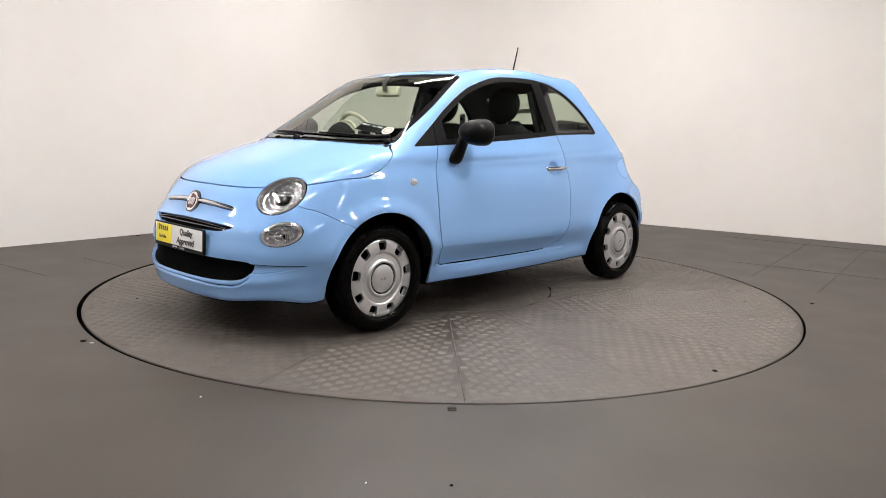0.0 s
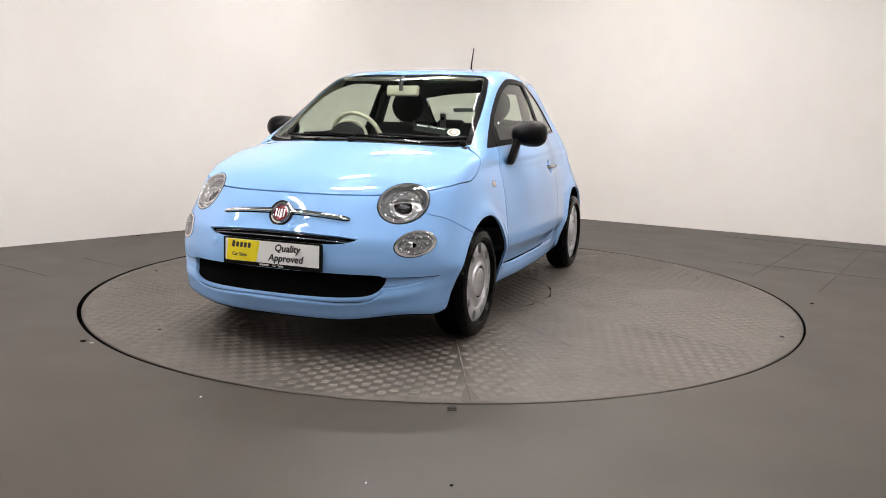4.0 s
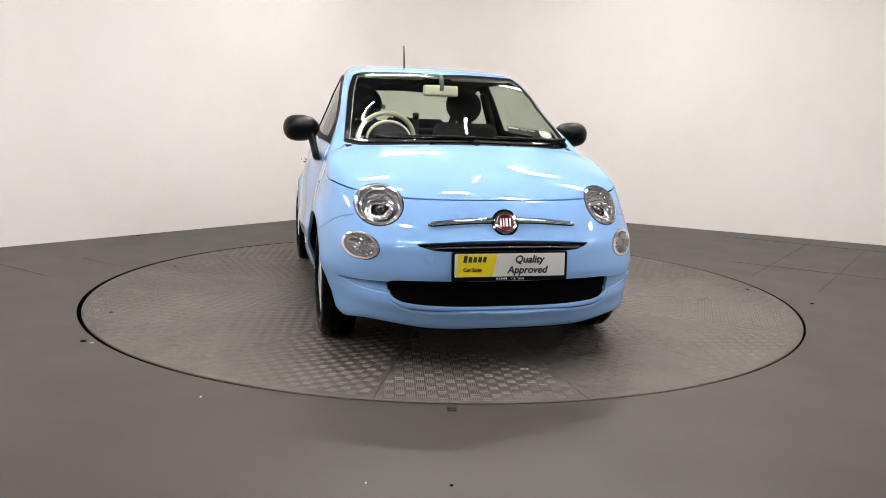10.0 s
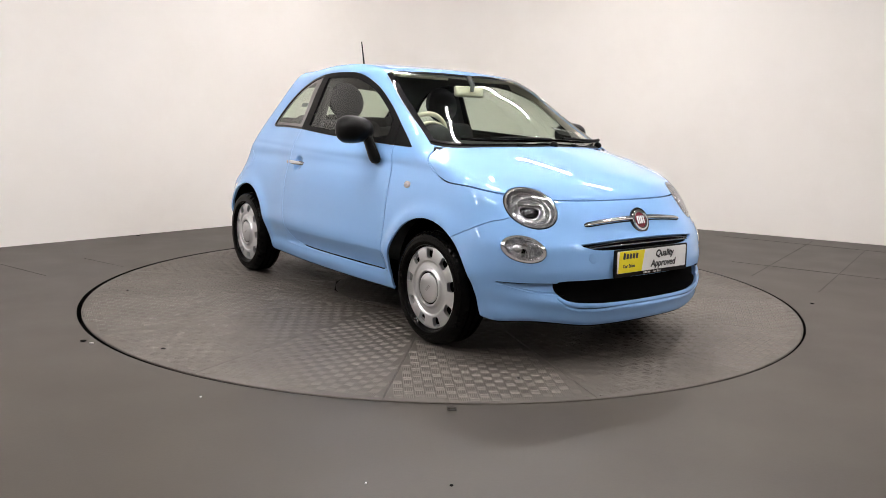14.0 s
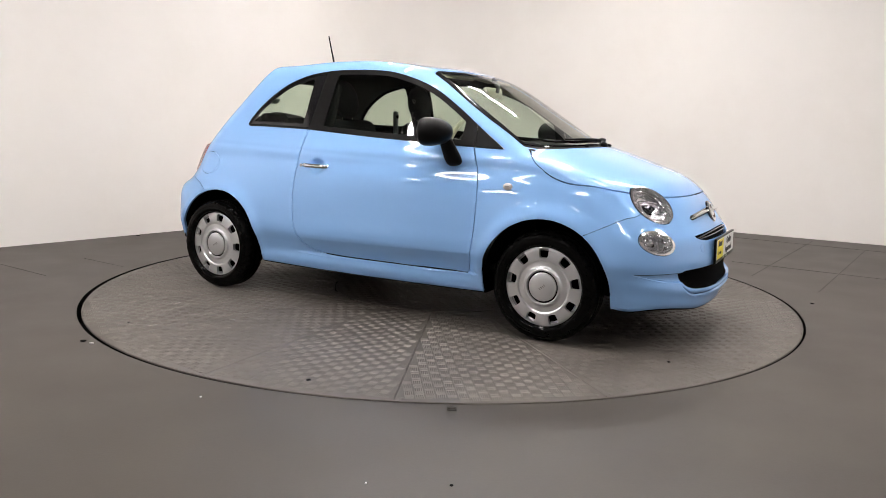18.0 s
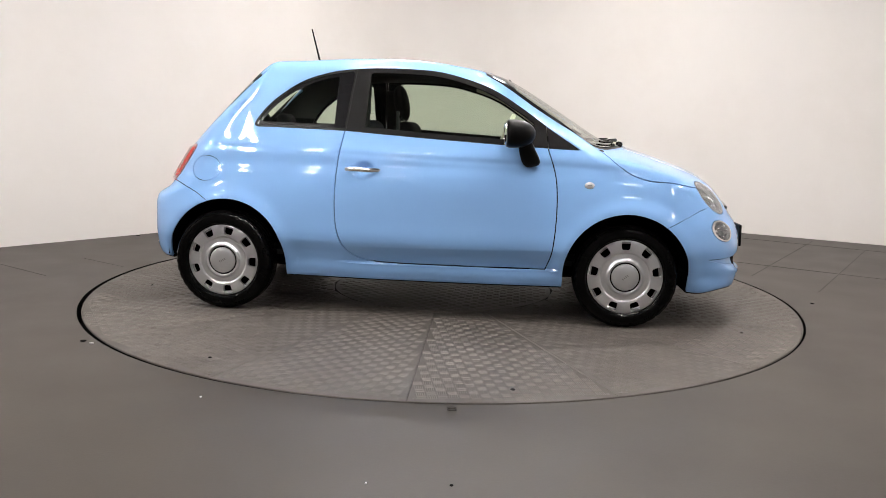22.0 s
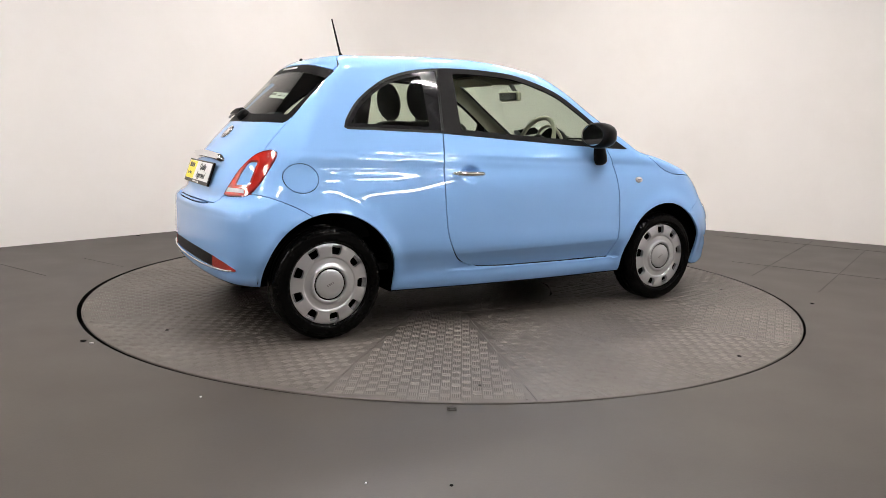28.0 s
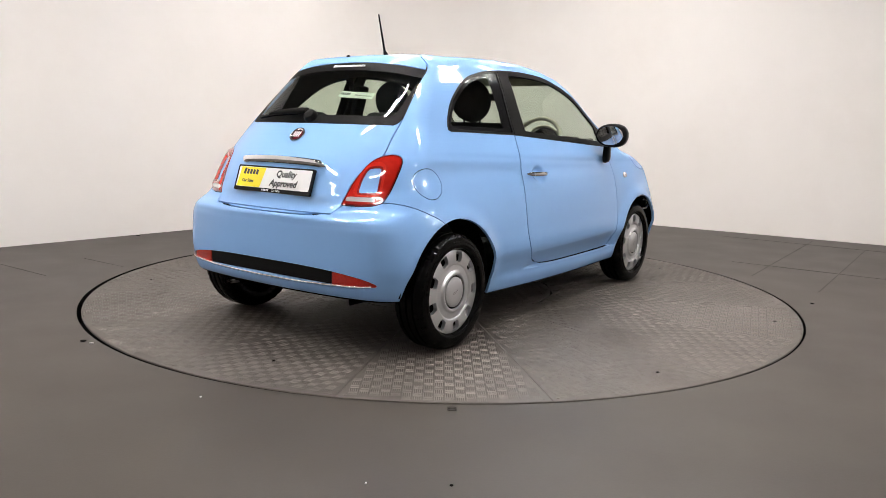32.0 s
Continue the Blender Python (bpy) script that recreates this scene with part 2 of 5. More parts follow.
LIP = knots([(0.0, 0.2790), (0.2, 0.2780), (0.38, 0.2760), (0.45, 0.2830), (0.49, 0.2980), (0.52, 0.3220), (0.545, 0.3450)])
FORM = dict(crown_roof=0.063, crown_screen=0.175, hood2=0.182, hood4=-0.027, nose=0.566, nose_pow=2.634, tail4=0.472, tail2=0.243, low_front=0.508, low_rear=0.595, tail_low=0.357, edge_low=0.041, edge_high=0.073)


def smax(a, b, k):
    h = np.clip(k - np.abs(a - b), 0, None) / k
    return np.maximum(a, b) + h * h * k * 0.25


def ramp(x, a, b):
    t = np.clip((x - a) / (b - a), 0, 1)
    return t * t * (3 - 2 * t)


def shell(p):
    """Negative inside the body, positive outside, near its skin in metres."""
    x, y, z = p[:, 0], np.abs(p[:, 1]), p[:, 2]
    e = 1e-3
    crown = FORM["crown_roof"] + FORM["crown_screen"] * ramp(x, -1.1, -0.5)
    tr = TOP_REAR(x) - crown * y ** 2.2
    slope = (TOP_REAR(x + e) - TOP_REAR(x - e)) / (2 * e)
    rear = (z - tr) / np.sqrt(1 + slope ** 2)
    th = TOP_HOOD(x) - FORM["hood2"] * y ** 2 - FORM["hood4"] * y ** 4
    sh = (TOP_HOOD(x + e) - TOP_HOOD(x - e)) / (2 * e)
    hood = (z - th) / np.sqrt(1 + sh ** 2)
    top = -smax(-rear, -hood, 0.02)
    low = FORM["low_rear"] + (FORM["low_front"] - FORM["low_rear"]) * ramp(x, -1.5, -0.8)
    taper = PLAN(x) * (low + (1 - low) * ramp(z, 0.55, 0.85))
    s = SIDE(z) - taper
    for ax in (0.0, AXLE_R):
        r = np.hypot(x - ax, z - HUB_Z)
        s = s + 0.020 * np.exp(-((r - 0.36) / 0.055) ** 2) * ramp(z, 0.2, 0.35)
    s = s - 0.0030 * np.exp(-((z - (0.885 - 0.03 * (x + 0.4))) / 0.018) ** 2) * ramp(x, -2.75, -2.4) * (1 - ramp(x, -0.5, 0.1))
    crease = 0.422 + 0.0184 * (x + 0.43)
    s = s - 0.21 * np.clip(crease - z, 0, None) * ramp(z, 0.303, 0.316) * ramp(x, -1.64, -1.48) * (1 - ramp(x, -0.415, -0.36))
    s = s + 0.006 * np.exp(-((z - 0.268) / 0.034) ** 2) * ramp(x, -1.95, -1.7) * (1 - ramp(x, -0.45, -0.25))
    s = s - 0.024 * np.exp(-((((x + 1.472) / 0.052) ** 2 + ((z - 0.833) / 0.038) ** 2) ** 2))
    side = y - s
    body = smax(side, top, FORM["edge_low"] + (FORM["edge_high"] - FORM["edge_low"]) * ramp(z, 1.0, 1.15))
    nz = NOSE(z) - FORM["nose"] * y ** FORM["nose_pow"]
    # recessed band above the lower intake and the lip under it
    nz = nz + 0.012 * np.exp(-((z - 0.275 - 0.12 * y ** 2) / 0.03) ** 2) 
    below = 0.3955 - z
    deep = np.clip(0.047 * (1 - ((y - 0.5) / 0.237) ** 2), 0.002, None)
    down = below / deep
    nz = nz - 0.018 * ramp(below, -0.0025, 0.0025) * np.clip(1 - 0.62 * down, 0, 1) * (1 - ramp(down, 0.93, 1.07)) * ramp(y, 0.47, 0.52) * (1 - ramp(y, 0.725, 0.737))
    nz = nz - 0.006 * np.exp(-((down - 1) / 0.07) ** 2) * ramp(y, 0.515, 0.53) * (1 - ramp(y, 0.70, 0.725))
    nz = nz - 0.007 * np.exp(-((z - LIP(y)) / 0.0055) ** 2) * (1 - ramp(y, 0.515, 0.535))
    front = x - nz
    bend = FORM["tail_low"] + (1 - FORM["tail_low"]) * ramp(z, 0.6, 0.8)
    back = -x - (TAIL(z) - bend * (FORM["tail4"] * y ** 4 + FORM["tail2"] * y ** 2))
    body = smax(body, front, 0.11)
    body = smax(body, back, 0.09)
    under = (0.205 - 0.025 * ramp(x, 0.30, 0.45) + 0.075 * (1 - ramp(x, -2.75, -1.95)) + 0.06 * ramp(x, 0.3, 0.7) * ramp(y, 0.3, 0.75)) - z
    return smax(body, under, 0.03)


def skin_normals(p):
    e = 2e-3
    k = len(p)
    q = np.concatenate([p + np.eye(3)[i] * e for i in range(3)] + [p - np.eye(3)[i] * e for i in range(3)])
    f = shell(q)
    n = np.stack([f[i * k:(i + 1) * k] - f[(i + 3) * k:(i + 4) * k] for i in range(3)], 1)
    return n / np.maximum(np.linalg.norm(n, axis=1), 1e-9)[:, None]


def meet(start, end, steps=48):
    """The first place on the way from start to end where the skin is met."""
    lo, hi = np.zeros(len(start)), np.ones(len(start))
    found = np.zeros(len(start), bool)
    for k in range(1, steps + 1):
        t = k / steps
        left = np.flatnonzero(~found)
        if not len(left):
            break
        now = left[shell(start[left] + (end[left] - start[left]) * t) < 0]
        hi[now], lo[now] = t, (k - 1) / steps
        found[now] = True
    for _ in range(14):
        mid = (lo + hi) / 2
        inside = shell(start + (end - start) * mid[:, None]) < 0
        hi, lo = np.where(inside, mid, hi), np.where(inside, lo, mid)
    return start + (end - start) * hi[:, None]


def groove_zone(v):
    return (v[:, 0] > 0.36) & (v[:, 2] > 0.33) & (v[:, 2] < 0.415) & (v[:, 1] < -0.45)


def lip_zone(v):
    return (v[:, 0] > 0.45) & (v[:, 2] > 0.262) & (v[:, 2] < 0.355) & (v[:, 1] > -0.56)


def crease_zone(v):
    return (v[:, 0] > -1.66) & (v[:, 0] < -0.34) & (v[:, 2] > 0.385) & (v[:, 2] < 0.438) & (v[:, 1] < -0.6)


def flank_zone(v):
    sill = (v[:, 0] > -1.95) & (v[:, 0] < -0.3) & (v[:, 2] > 0.23) & (v[:, 2] < 0.335)
    shoulder = (v[:, 0] > -2.75) & (v[:, 0] < 0.1) & (v[:, 2] > 0.85) & (v[:, 2] < 0.97)
    return (sill | shoulder) & (v[:, 1] < -0.5)


FINE_ZONES = (groove_zone, groove_zone, groove_zone, lip_zone, lip_zone, crease_zone, crease_zone, flank_zone)


def split_faces(u, faces, inside):
    """Quarters the faces whose corners all lie inside; their neighbours take up the new points."""
    pts, mids, out = [tuple(p) for p in u], {}, []
    chosen = [all(inside[i] for i in f) for f in faces]

    def mid(i, j):
        key = (min(i, j), max(i, j))
        if key not in mids:
            mids[key] = len(pts)
            pts.append(tuple((u[i] + u[j]) / 2))
        return mids[key]
    for f, c in zip(faces, chosen):
        if c:
            for i, j in zip(f, f[1:] + f[:1]):
                mid(i, j)
    for f, c in zip(faces, chosen):
        edges = list(zip(f, f[1:] + f[:1]))
        if c and len(f) == 4:
            centre = len(pts)
            pts.append(tuple(sum(u[i] for i in f) / 4))
            for k in range(4):
                out.append((f[k], mid(*edges[k]), centre, mid(*edges[k - 1])))
        else:
            ring = []
            for i, j in edges:
                ring.append(i)
                key = (min(i, j), max(i, j))
                if key in mids:
                    ring.append(mids[key])
            out.append(tuple(ring))
    return pts, out


def skin_mesh(step):
    """The right half of the skin as a net of quads: points, normals, faces."""
    b0, b1 = np.array([-3.0, -0.98, 0.06]), np.array([0.95, 0.0, 1.66])
    c0, c1 = np.array([-2.3, -0.28, 0.45]), np.array([0.28, 0.0, 0.72])
    n = np.maximum(2, np.ceil((b1 - b0) / step).astype(int))
    g = [np.linspace(0, 1, k + 1) for k in n]
    index, pts, faces = {}, [], []

    def vid(i, j, k):
        if (i, j, k) not in index:
            index[i, j, k] = len(pts)
            pts.append((g[0][i], g[1][j], g[2][k]))
        return index[i, j, k]
    for i in range(n[0]):
        for j in range(n[1]):
            faces.append((vid(i, j, n[2]), vid(i + 1, j, n[2]), vid(i + 1, j + 1, n[2]), vid(i, j + 1, n[2])))
            faces.append((vid(i, j, 0), vid(i, j + 1, 0), vid(i + 1, j + 1, 0), vid(i + 1, j, 0)))
        for k in range(n[2]):
            faces.append((vid(i, 0, k), vid(i + 1, 0, k), vid(i + 1, 0, k + 1), vid(i, 0, k + 1)))
    for j in range(n[1]):
        for k in range(n[2]):
            faces.append((vid(n[0], j, k), vid(n[0], j + 1, k), vid(n[0], j + 1, k + 1), vid(n[0], j, k + 1)))
            faces.append((vid(0, j, k), vid(0, j, k + 1), vid(0, j + 1, k + 1), vid(0, j + 1, k)))
    u = np.array(pts)
    v = meet(b0 + u * (b1 - b0), c0 + u * (c1 - c0))
    for zone in FINE_ZONES:
        pts, faces = split_faces(u, faces, zone(v))
        k = len(v)
        u = np.array(pts)
        v = np.concatenate([v, meet(b0 + u[k:] * (b1 - b0), c0 + u[k:] * (c1 - c0))])
    v[u[:, 1] == 1, 1] = 0
    return v, skin_normals(v), faces


def poly_dist(q, poly):
    """Signed distance of points to a closed outline; negative inside."""
    d = np.full(len(q), 9.0)
    inside = np.zeros(len(q), bool)
    for a, b in zip(poly, np.roll(poly, -1, 0)):
        ab, w = b - a, q - a
        t = np.clip((w @ ab) / max(ab @ ab, 1e-12), 0, 1)
        d = np.minimum(d, np.hypot(*(w - t[:, None] * ab).T))
        cond = (a[1] > q[:, 1]) != (b[1] > q[:, 1])
        with np.errstate(divide="ignore", invalid="ignore"):
            inside ^= cond & (q[:, 0] < (b[0] - a[0]) * (q[:, 1] - a[1]) / (b[1] - a[1] + 1e-15) + a[0])
    return np.where(inside, -d, d)


def keep(mesh, f):
    """The piece of a net where f, given at its points, is negative; faces on the border are cut."""
    v, nrm, faces = mesh
    side = f < 0
    nv, nn, out = [], [], []
    remap, cuts = {}, {}

    def old(i):
        if i not in remap:
            remap[i] = len(nv)
            nv.append(v[i])
            nn.append(nrm[i])
        return remap[i]

    def cut(i, j):
        key = (i, j) if i < j else (j, i)
        if key not in cuts:
            t = f[key[0]] / (f[key[0]] - f[key[1]])
            cuts[key] = len(nv)
            nv.append(v[key[0]] * (1 - t) + v[key[1]] * t)
            m = nrm[key[0]] * (1 - t) + nrm[key[1]] * t
            nn.append(m / np.linalg.norm(m))
        return cuts[key]
    for face in faces:
        s = [side[i] for i in face]
        if all(s):
            out.append(tuple(old(i) for i in face))
        elif any(s):
            poly = []
            for a, i in enumerate(face):
                j = face[(a + 1) % len(face)]
                if side[i]:
                    poly.append(old(i))
                if side[i] != side[j]:
                    poly.append(cut(i, j))
            if len(poly) > 2:
                out.append(tuple(poly))
    return np.array(nv).reshape(-1, 3), np.array(nn).reshape(-1, 3), out


def cut_out(mesh, f, gap=0.0035):
    """Splits a net in two along f = 0 with a gap between: the piece and the rest."""
    return keep(mesh, f + gap / 2), keep(mesh, gap / 2 - f)


def mirrored(mesh):
    v, n, f = mesh
    s = np.array([1, -1, 1])
    return v * s, n * s, [a[::-1] for a in f]


def both(mesh):
    """A half and its mirror image, welded along the middle."""
    v, n, f = mesh
    mid = np.abs(v[:, 1]) < 1e-4
    k = np.cumsum(~mid) - 1 + len(v)
    to = np.where(mid, np.arange(len(v)), k)
    s = np.array([1, -1, 1])
    n = n.copy()
    n[mid, 1] = 0
    return np.concatenate([v, v[~mid] * s]), np.concatenate([n, n[~mid] * s]), f + [tuple(int(to[i]) for i in a)[::-1] for a in f]


def sheet(name, mesh, material, parent, label="", thick=0.012, lift=0.0, inner=False):
    """A net as an object, its border folded inwards so that it shows its thickness."""
    v, n, faces = mesh
    v = v + n * lift
    count = {}
    for a in faces:
        for i, j in zip(a, a[1:] + a[:1]):
            count[i, j] = count.get((i, j), 0) + 1
    rim = [e for e in count if (e[1], e[0]) not in count]
    verts, nn, fs = [tuple(q) for q in v], list(n), list(faces)
    if thick:
        low = {}
        for i, j in rim:
            for q in (i, j):
                if q not in low:
                    low[q] = len(verts)
                    verts.append(tuple(v[q] - n[q] * thick))
        fs = fs + [(j, i, low[i], low[j]) for i, j in rim]
    me = bpy.data.meshes.new(name)
    me.from_pydata(verts, [], fs)
    loops = []
    for k, a in enumerate(fs):
        if k < len(faces):
            loops.extend(tuple(n[i]) for i in a)
        else:
            p = [Vector(verts[i]) for i in a]
            q = (p[1] - p[0]).cross(p[2] - p[0])
            q = tuple(q.normalized()) if q.length > 1e-12 else (0.0, 0.0, 1.0)
            loops.extend([q] * len(a))
    me.polygons.foreach_set("use_smooth", [True] * len(fs))
    me.normals_split_custom_set(loops)
    return part(name, me, material, parent, label)


# ---- the room ----
LEFT_A, CORNER, RIGHT_B = Vector((-7.0, -2.80)), Vector((-0.07, 5.39)), Vector((7.6, 0.745))
ROOM_H = 3.4


def room():
    """White walls that meet in a rounded corner, grey floor with a round pit, dark ceiling, closed all round."""
    u, w = (LEFT_A - CORNER).normalized(), (RIGHT_B - CORNER).normalized()
    half = math.acos(u.dot(w)) / 2
    r = 1.0
    mid = CORNER + (u + w).normalized() * (r / math.sin(half))
    t1, t2 = CORNER + u * (r / math.tan(half)), CORNER + w * (r / math.tan(half))
    a1, a2 = math.atan2(*(t1 - mid).yx), math.atan2(*(t2 - mid).yx)
    arc = [mid + r * Vector((math.cos(a1 + (a2 - a1) * k / 24), math.sin(a1 + (a2 - a1) * k / 24))) for k in range(25)]
    inner = [LEFT_A] + arc + [RIGHT_B]
    back = [Vector((7.6, -8.4)), Vector((-7.0, -8.4))]

    def wall(name, pts, label, paint="wall_paint"):
        bm = bmesh.new()
        rows = []
        for k, p in enumerate(pts):
            d = (pts[min(k + 1, len(pts) - 1)] - pts[max(k - 1, 0)]).normalized()
            o = Vector((-d.y, d.x)) * 0.15
            rows.append([bm.verts.new((*q, z)) for q, z in ((p, 0), (p, ROOM_H), (p + o, ROOM_H), (p + o, 0))])
        for a, b in zip(rows, rows[1:]):
            for i in range(4):
                bm.faces.new((a[i], b[i], b[(i + 1) % 4], a[(i + 1) % 4]))
        bm.faces.new(rows[0])
        bm.faces.new(rows[-1][::-1])
        bmesh.ops.recalc_face_normals(bm, faces=bm.faces[:])
        me = bpy.data.meshes.new(name)
        shade(bm, 30).to_mesh(me)
        me.materials.append(M[paint])
        return tagged(new(name, me), label, "wall", kind="structure")
    wall("wall_north", inner, "white painted walls meeting in a rounded corner")
    # Unseen walls closing the room; the back one greyed to cut bounce light.
    wall("wall_east", [RIGHT_B, back[0]], "white painted plain side wall")
    wall("wall_south", back, "unseen plain wall behind the stand, greyed to cut bounce light", "wall_grey")
    wall("wall_west", [back[1], LEFT_A], "white painted plain side wall")
    # floor with a round pit
    bm = bmesh.new()
    n = 160
    inner_ring = [bm.verts.new((PIT_C[0] + PIT_R * math.cos(2 * math.pi * k / n), PIT_C[1] + PIT_R * math.sin(2 * math.pi * k / n), 0)) for k in range(n)]
    low = [bm.verts.new((v.co.x, v.co.y, -0.12)) for v in inner_ring]
    outer = []
    for k in range(n):
        a = 2 * math.pi * k / n
        c, s = math.cos(a), math.sin(a)
        q = 9.5 / max(abs(c), abs(s))
        outer.append(bm.verts.new((c * q, s * q, 0)))
    for k in range(n):
        j = (k + 1) % n
        bm.faces.new((inner_ring[k], outer[k], outer[j], inner_ring[j]))
        # pit sides and bottom black: the gap's shade put into the colour
        bm.faces.new((inner_ring[j], low[j], low[k], inner_ring[k])).material_index = 1
    bm.faces.new(low).material_index = 1
    bmesh.ops.recalc_face_normals(bm, faces=bm.faces[:])
    me = bpy.data.meshes.new("floor")
    bm.to_mesh(me)
    me.materials.append(M["floor_grey"])
    me.materials.append(M["gap_black"])
    tagged(new("floor", me), "worn grey painted concrete floor", "floor", kind="structure")
    me = bpy.data.meshes.new("ceiling")
    b = bmesh.new()
    bmesh.ops.create_cube(b, size=1, matrix=Matrix.Diagonal((19, 19, 0.1, 1)))
    for k in range(46):
        bmesh.ops.create_cube(b, size=1, matrix=Matrix.Translation((0, -9.2 + k * 0.4, -0.075)) @ Matrix.Diagonal((19, 0.16, 0.05, 1)))
    b.to_mesh(me)
    me.materials.append(M["ceiling_dark"])
    tagged(new("ceiling", me), "dark grey ceiling", "ceiling", kind="structure").location = (0, 0, ROOM_H + 0.10)


DISC_R, PIT_R, PIT_C = 2.261, 2.281, (-0.006, 0.002)
room()
# Lamps at x = 4.7, -4.7 and 1.9: added fill, no known source.
for lx, ly, turn, length, width, share in (
        (-0.45, 1.75, 0, 0.85, 0.05, 4.5), (1.35, 1.9, 12, 0.8, 0.05, 4.6), (-1.0, -0.05, 54, 0.9, 0.05, 2.2), (0.52, 0.0, 90, 0.9, 0.05, 2.5), (2.5, 0.4, 0, 0.9, 0.06, 3.5),
        (-1.1, -1.3, 0, 0.9, 0.07, 2.7), (0.35, -1.5, 0, 0.5, 0.10, 2.6), (1.5, -1.8, 0, 0.7, 0.10, 2.6),
        (-2.7, -2.2, 90, 0.9, 0.10, 2.4), (-3.4, -3.6, 90, 0.9, 0.10, 1.2), (-1.0, -3.6, 0, 0.9, 0.10, 1.2),
        (3.1, -3.6, 0, 0.9, 0.10, 1.3), (-2.1, -5.6, 0, 0.8, 0.20, 0.5), (4.3, -4.9, 90, 0.8, 0.30, 0.5),
        (-5.9, -4.7, 90, 0.8, 0.30, 0.5), (4.7, -1.6, 90, 0.9, 0.10, 3.3), (-4.7, -1.6, 90, 0.9, 0.10, 2.1),
        (1.9, -5.6, 0, 0.8, 0.20, 0.55)):
    strip_light("strip_light", lx, ly, ROOM_H - 0.057, length, width, turn, LAMP_POWER * share)


SECTORS, SEAM_AT, CELL, CENTRE_R = 16, 2.0, 0.044, 0.75


def tread_sector():
    """One sector of tread plate, its bisector along x: the sheet and its raised bars."""
    half = math.pi / SECTORS
    gap = 0.0016
    n = 14
    edge = [((DISC_R - 0.008) * math.cos(a), (DISC_R - 0.008) * math.sin(a)) for a in np.linspace(-half, half, n)]
    c, s = math.cos(half), math.sin(half)
    outline = [((CENTRE_R + 0.003) * c, -(CENTRE_R + 0.003) * s + gap)] + [(x, y + (gap if k == 0 else -gap if k == n - 1 else 0)) for k, (x, y) in enumerate(edge)] + [((CENTRE_R + 0.003) * c, (CENTRE_R + 0.003) * s - gap)]
    sheet_me = bpy.data.meshes.new("tread_panel")
    b = plate_bm(outline, 0.006)
    b.to_mesh(sheet_me)
    b.free()
    sheet_me.materials.append(M["tread_steel"])
    bars = tread_bars(lambda x, y: x * s - abs(y) * c > 0.021 and CENTRE_R + 0.022 < math.hypot(x, y) < DISC_R - 0.032)
    return sheet_me, bars


def tread_bars(inside):
    """Groups of five raised bars, turned from cell to cell, wherever inside(x, y) holds."""
    verts, faces = [], []
    rnd = random.Random(4)
    cells = int(DISC_R / CELL) + 2
    for i in range(-cells, cells):
        for j in range(-cells, cells):
            cx, cy = (i + 0.5) * CELL, (j + 0.5) * CELL
            if not inside(cx, cy):
                continue
            across = (i + j) % 2
            for k in range(5):
                o = (k - 2) * CELL * 0.19
                ln = CELL * (0.44 if k % 2 == 0 else 0.46)
                w, top = CELL * 0.062, CELL * 0.030
                z = 0.0011 * rnd.uniform(0.5, 1.1)
                px = [(-ln, -w, 0), (ln, -w, 0), (ln, w, 0), (-ln, w, 0), (-ln * 0.86, -top, z), (ln * 0.86, -top, z), (ln * 0.86, top, z), (-ln * 0.86, top, z)]
                base = len(verts)
                for x, y, h in px:
                    y += o
                    verts.append((cx + (x if across else y), cy + (y if across else x), 0.006 + h))
                order = (0, 1, 5, 4), (1, 2, 6, 5), (2, 3, 7, 6), (3, 0, 4, 7), (4, 5, 6, 7)
                faces += [tuple(base + q for q in (f if across else f[::-1])) for f in order]
    bars = bpy.data.meshes.new("tread_pattern")
    bars.from_pydata(verts, [], faces)
    bars.materials.append(M["tread_worn"])
    return bars


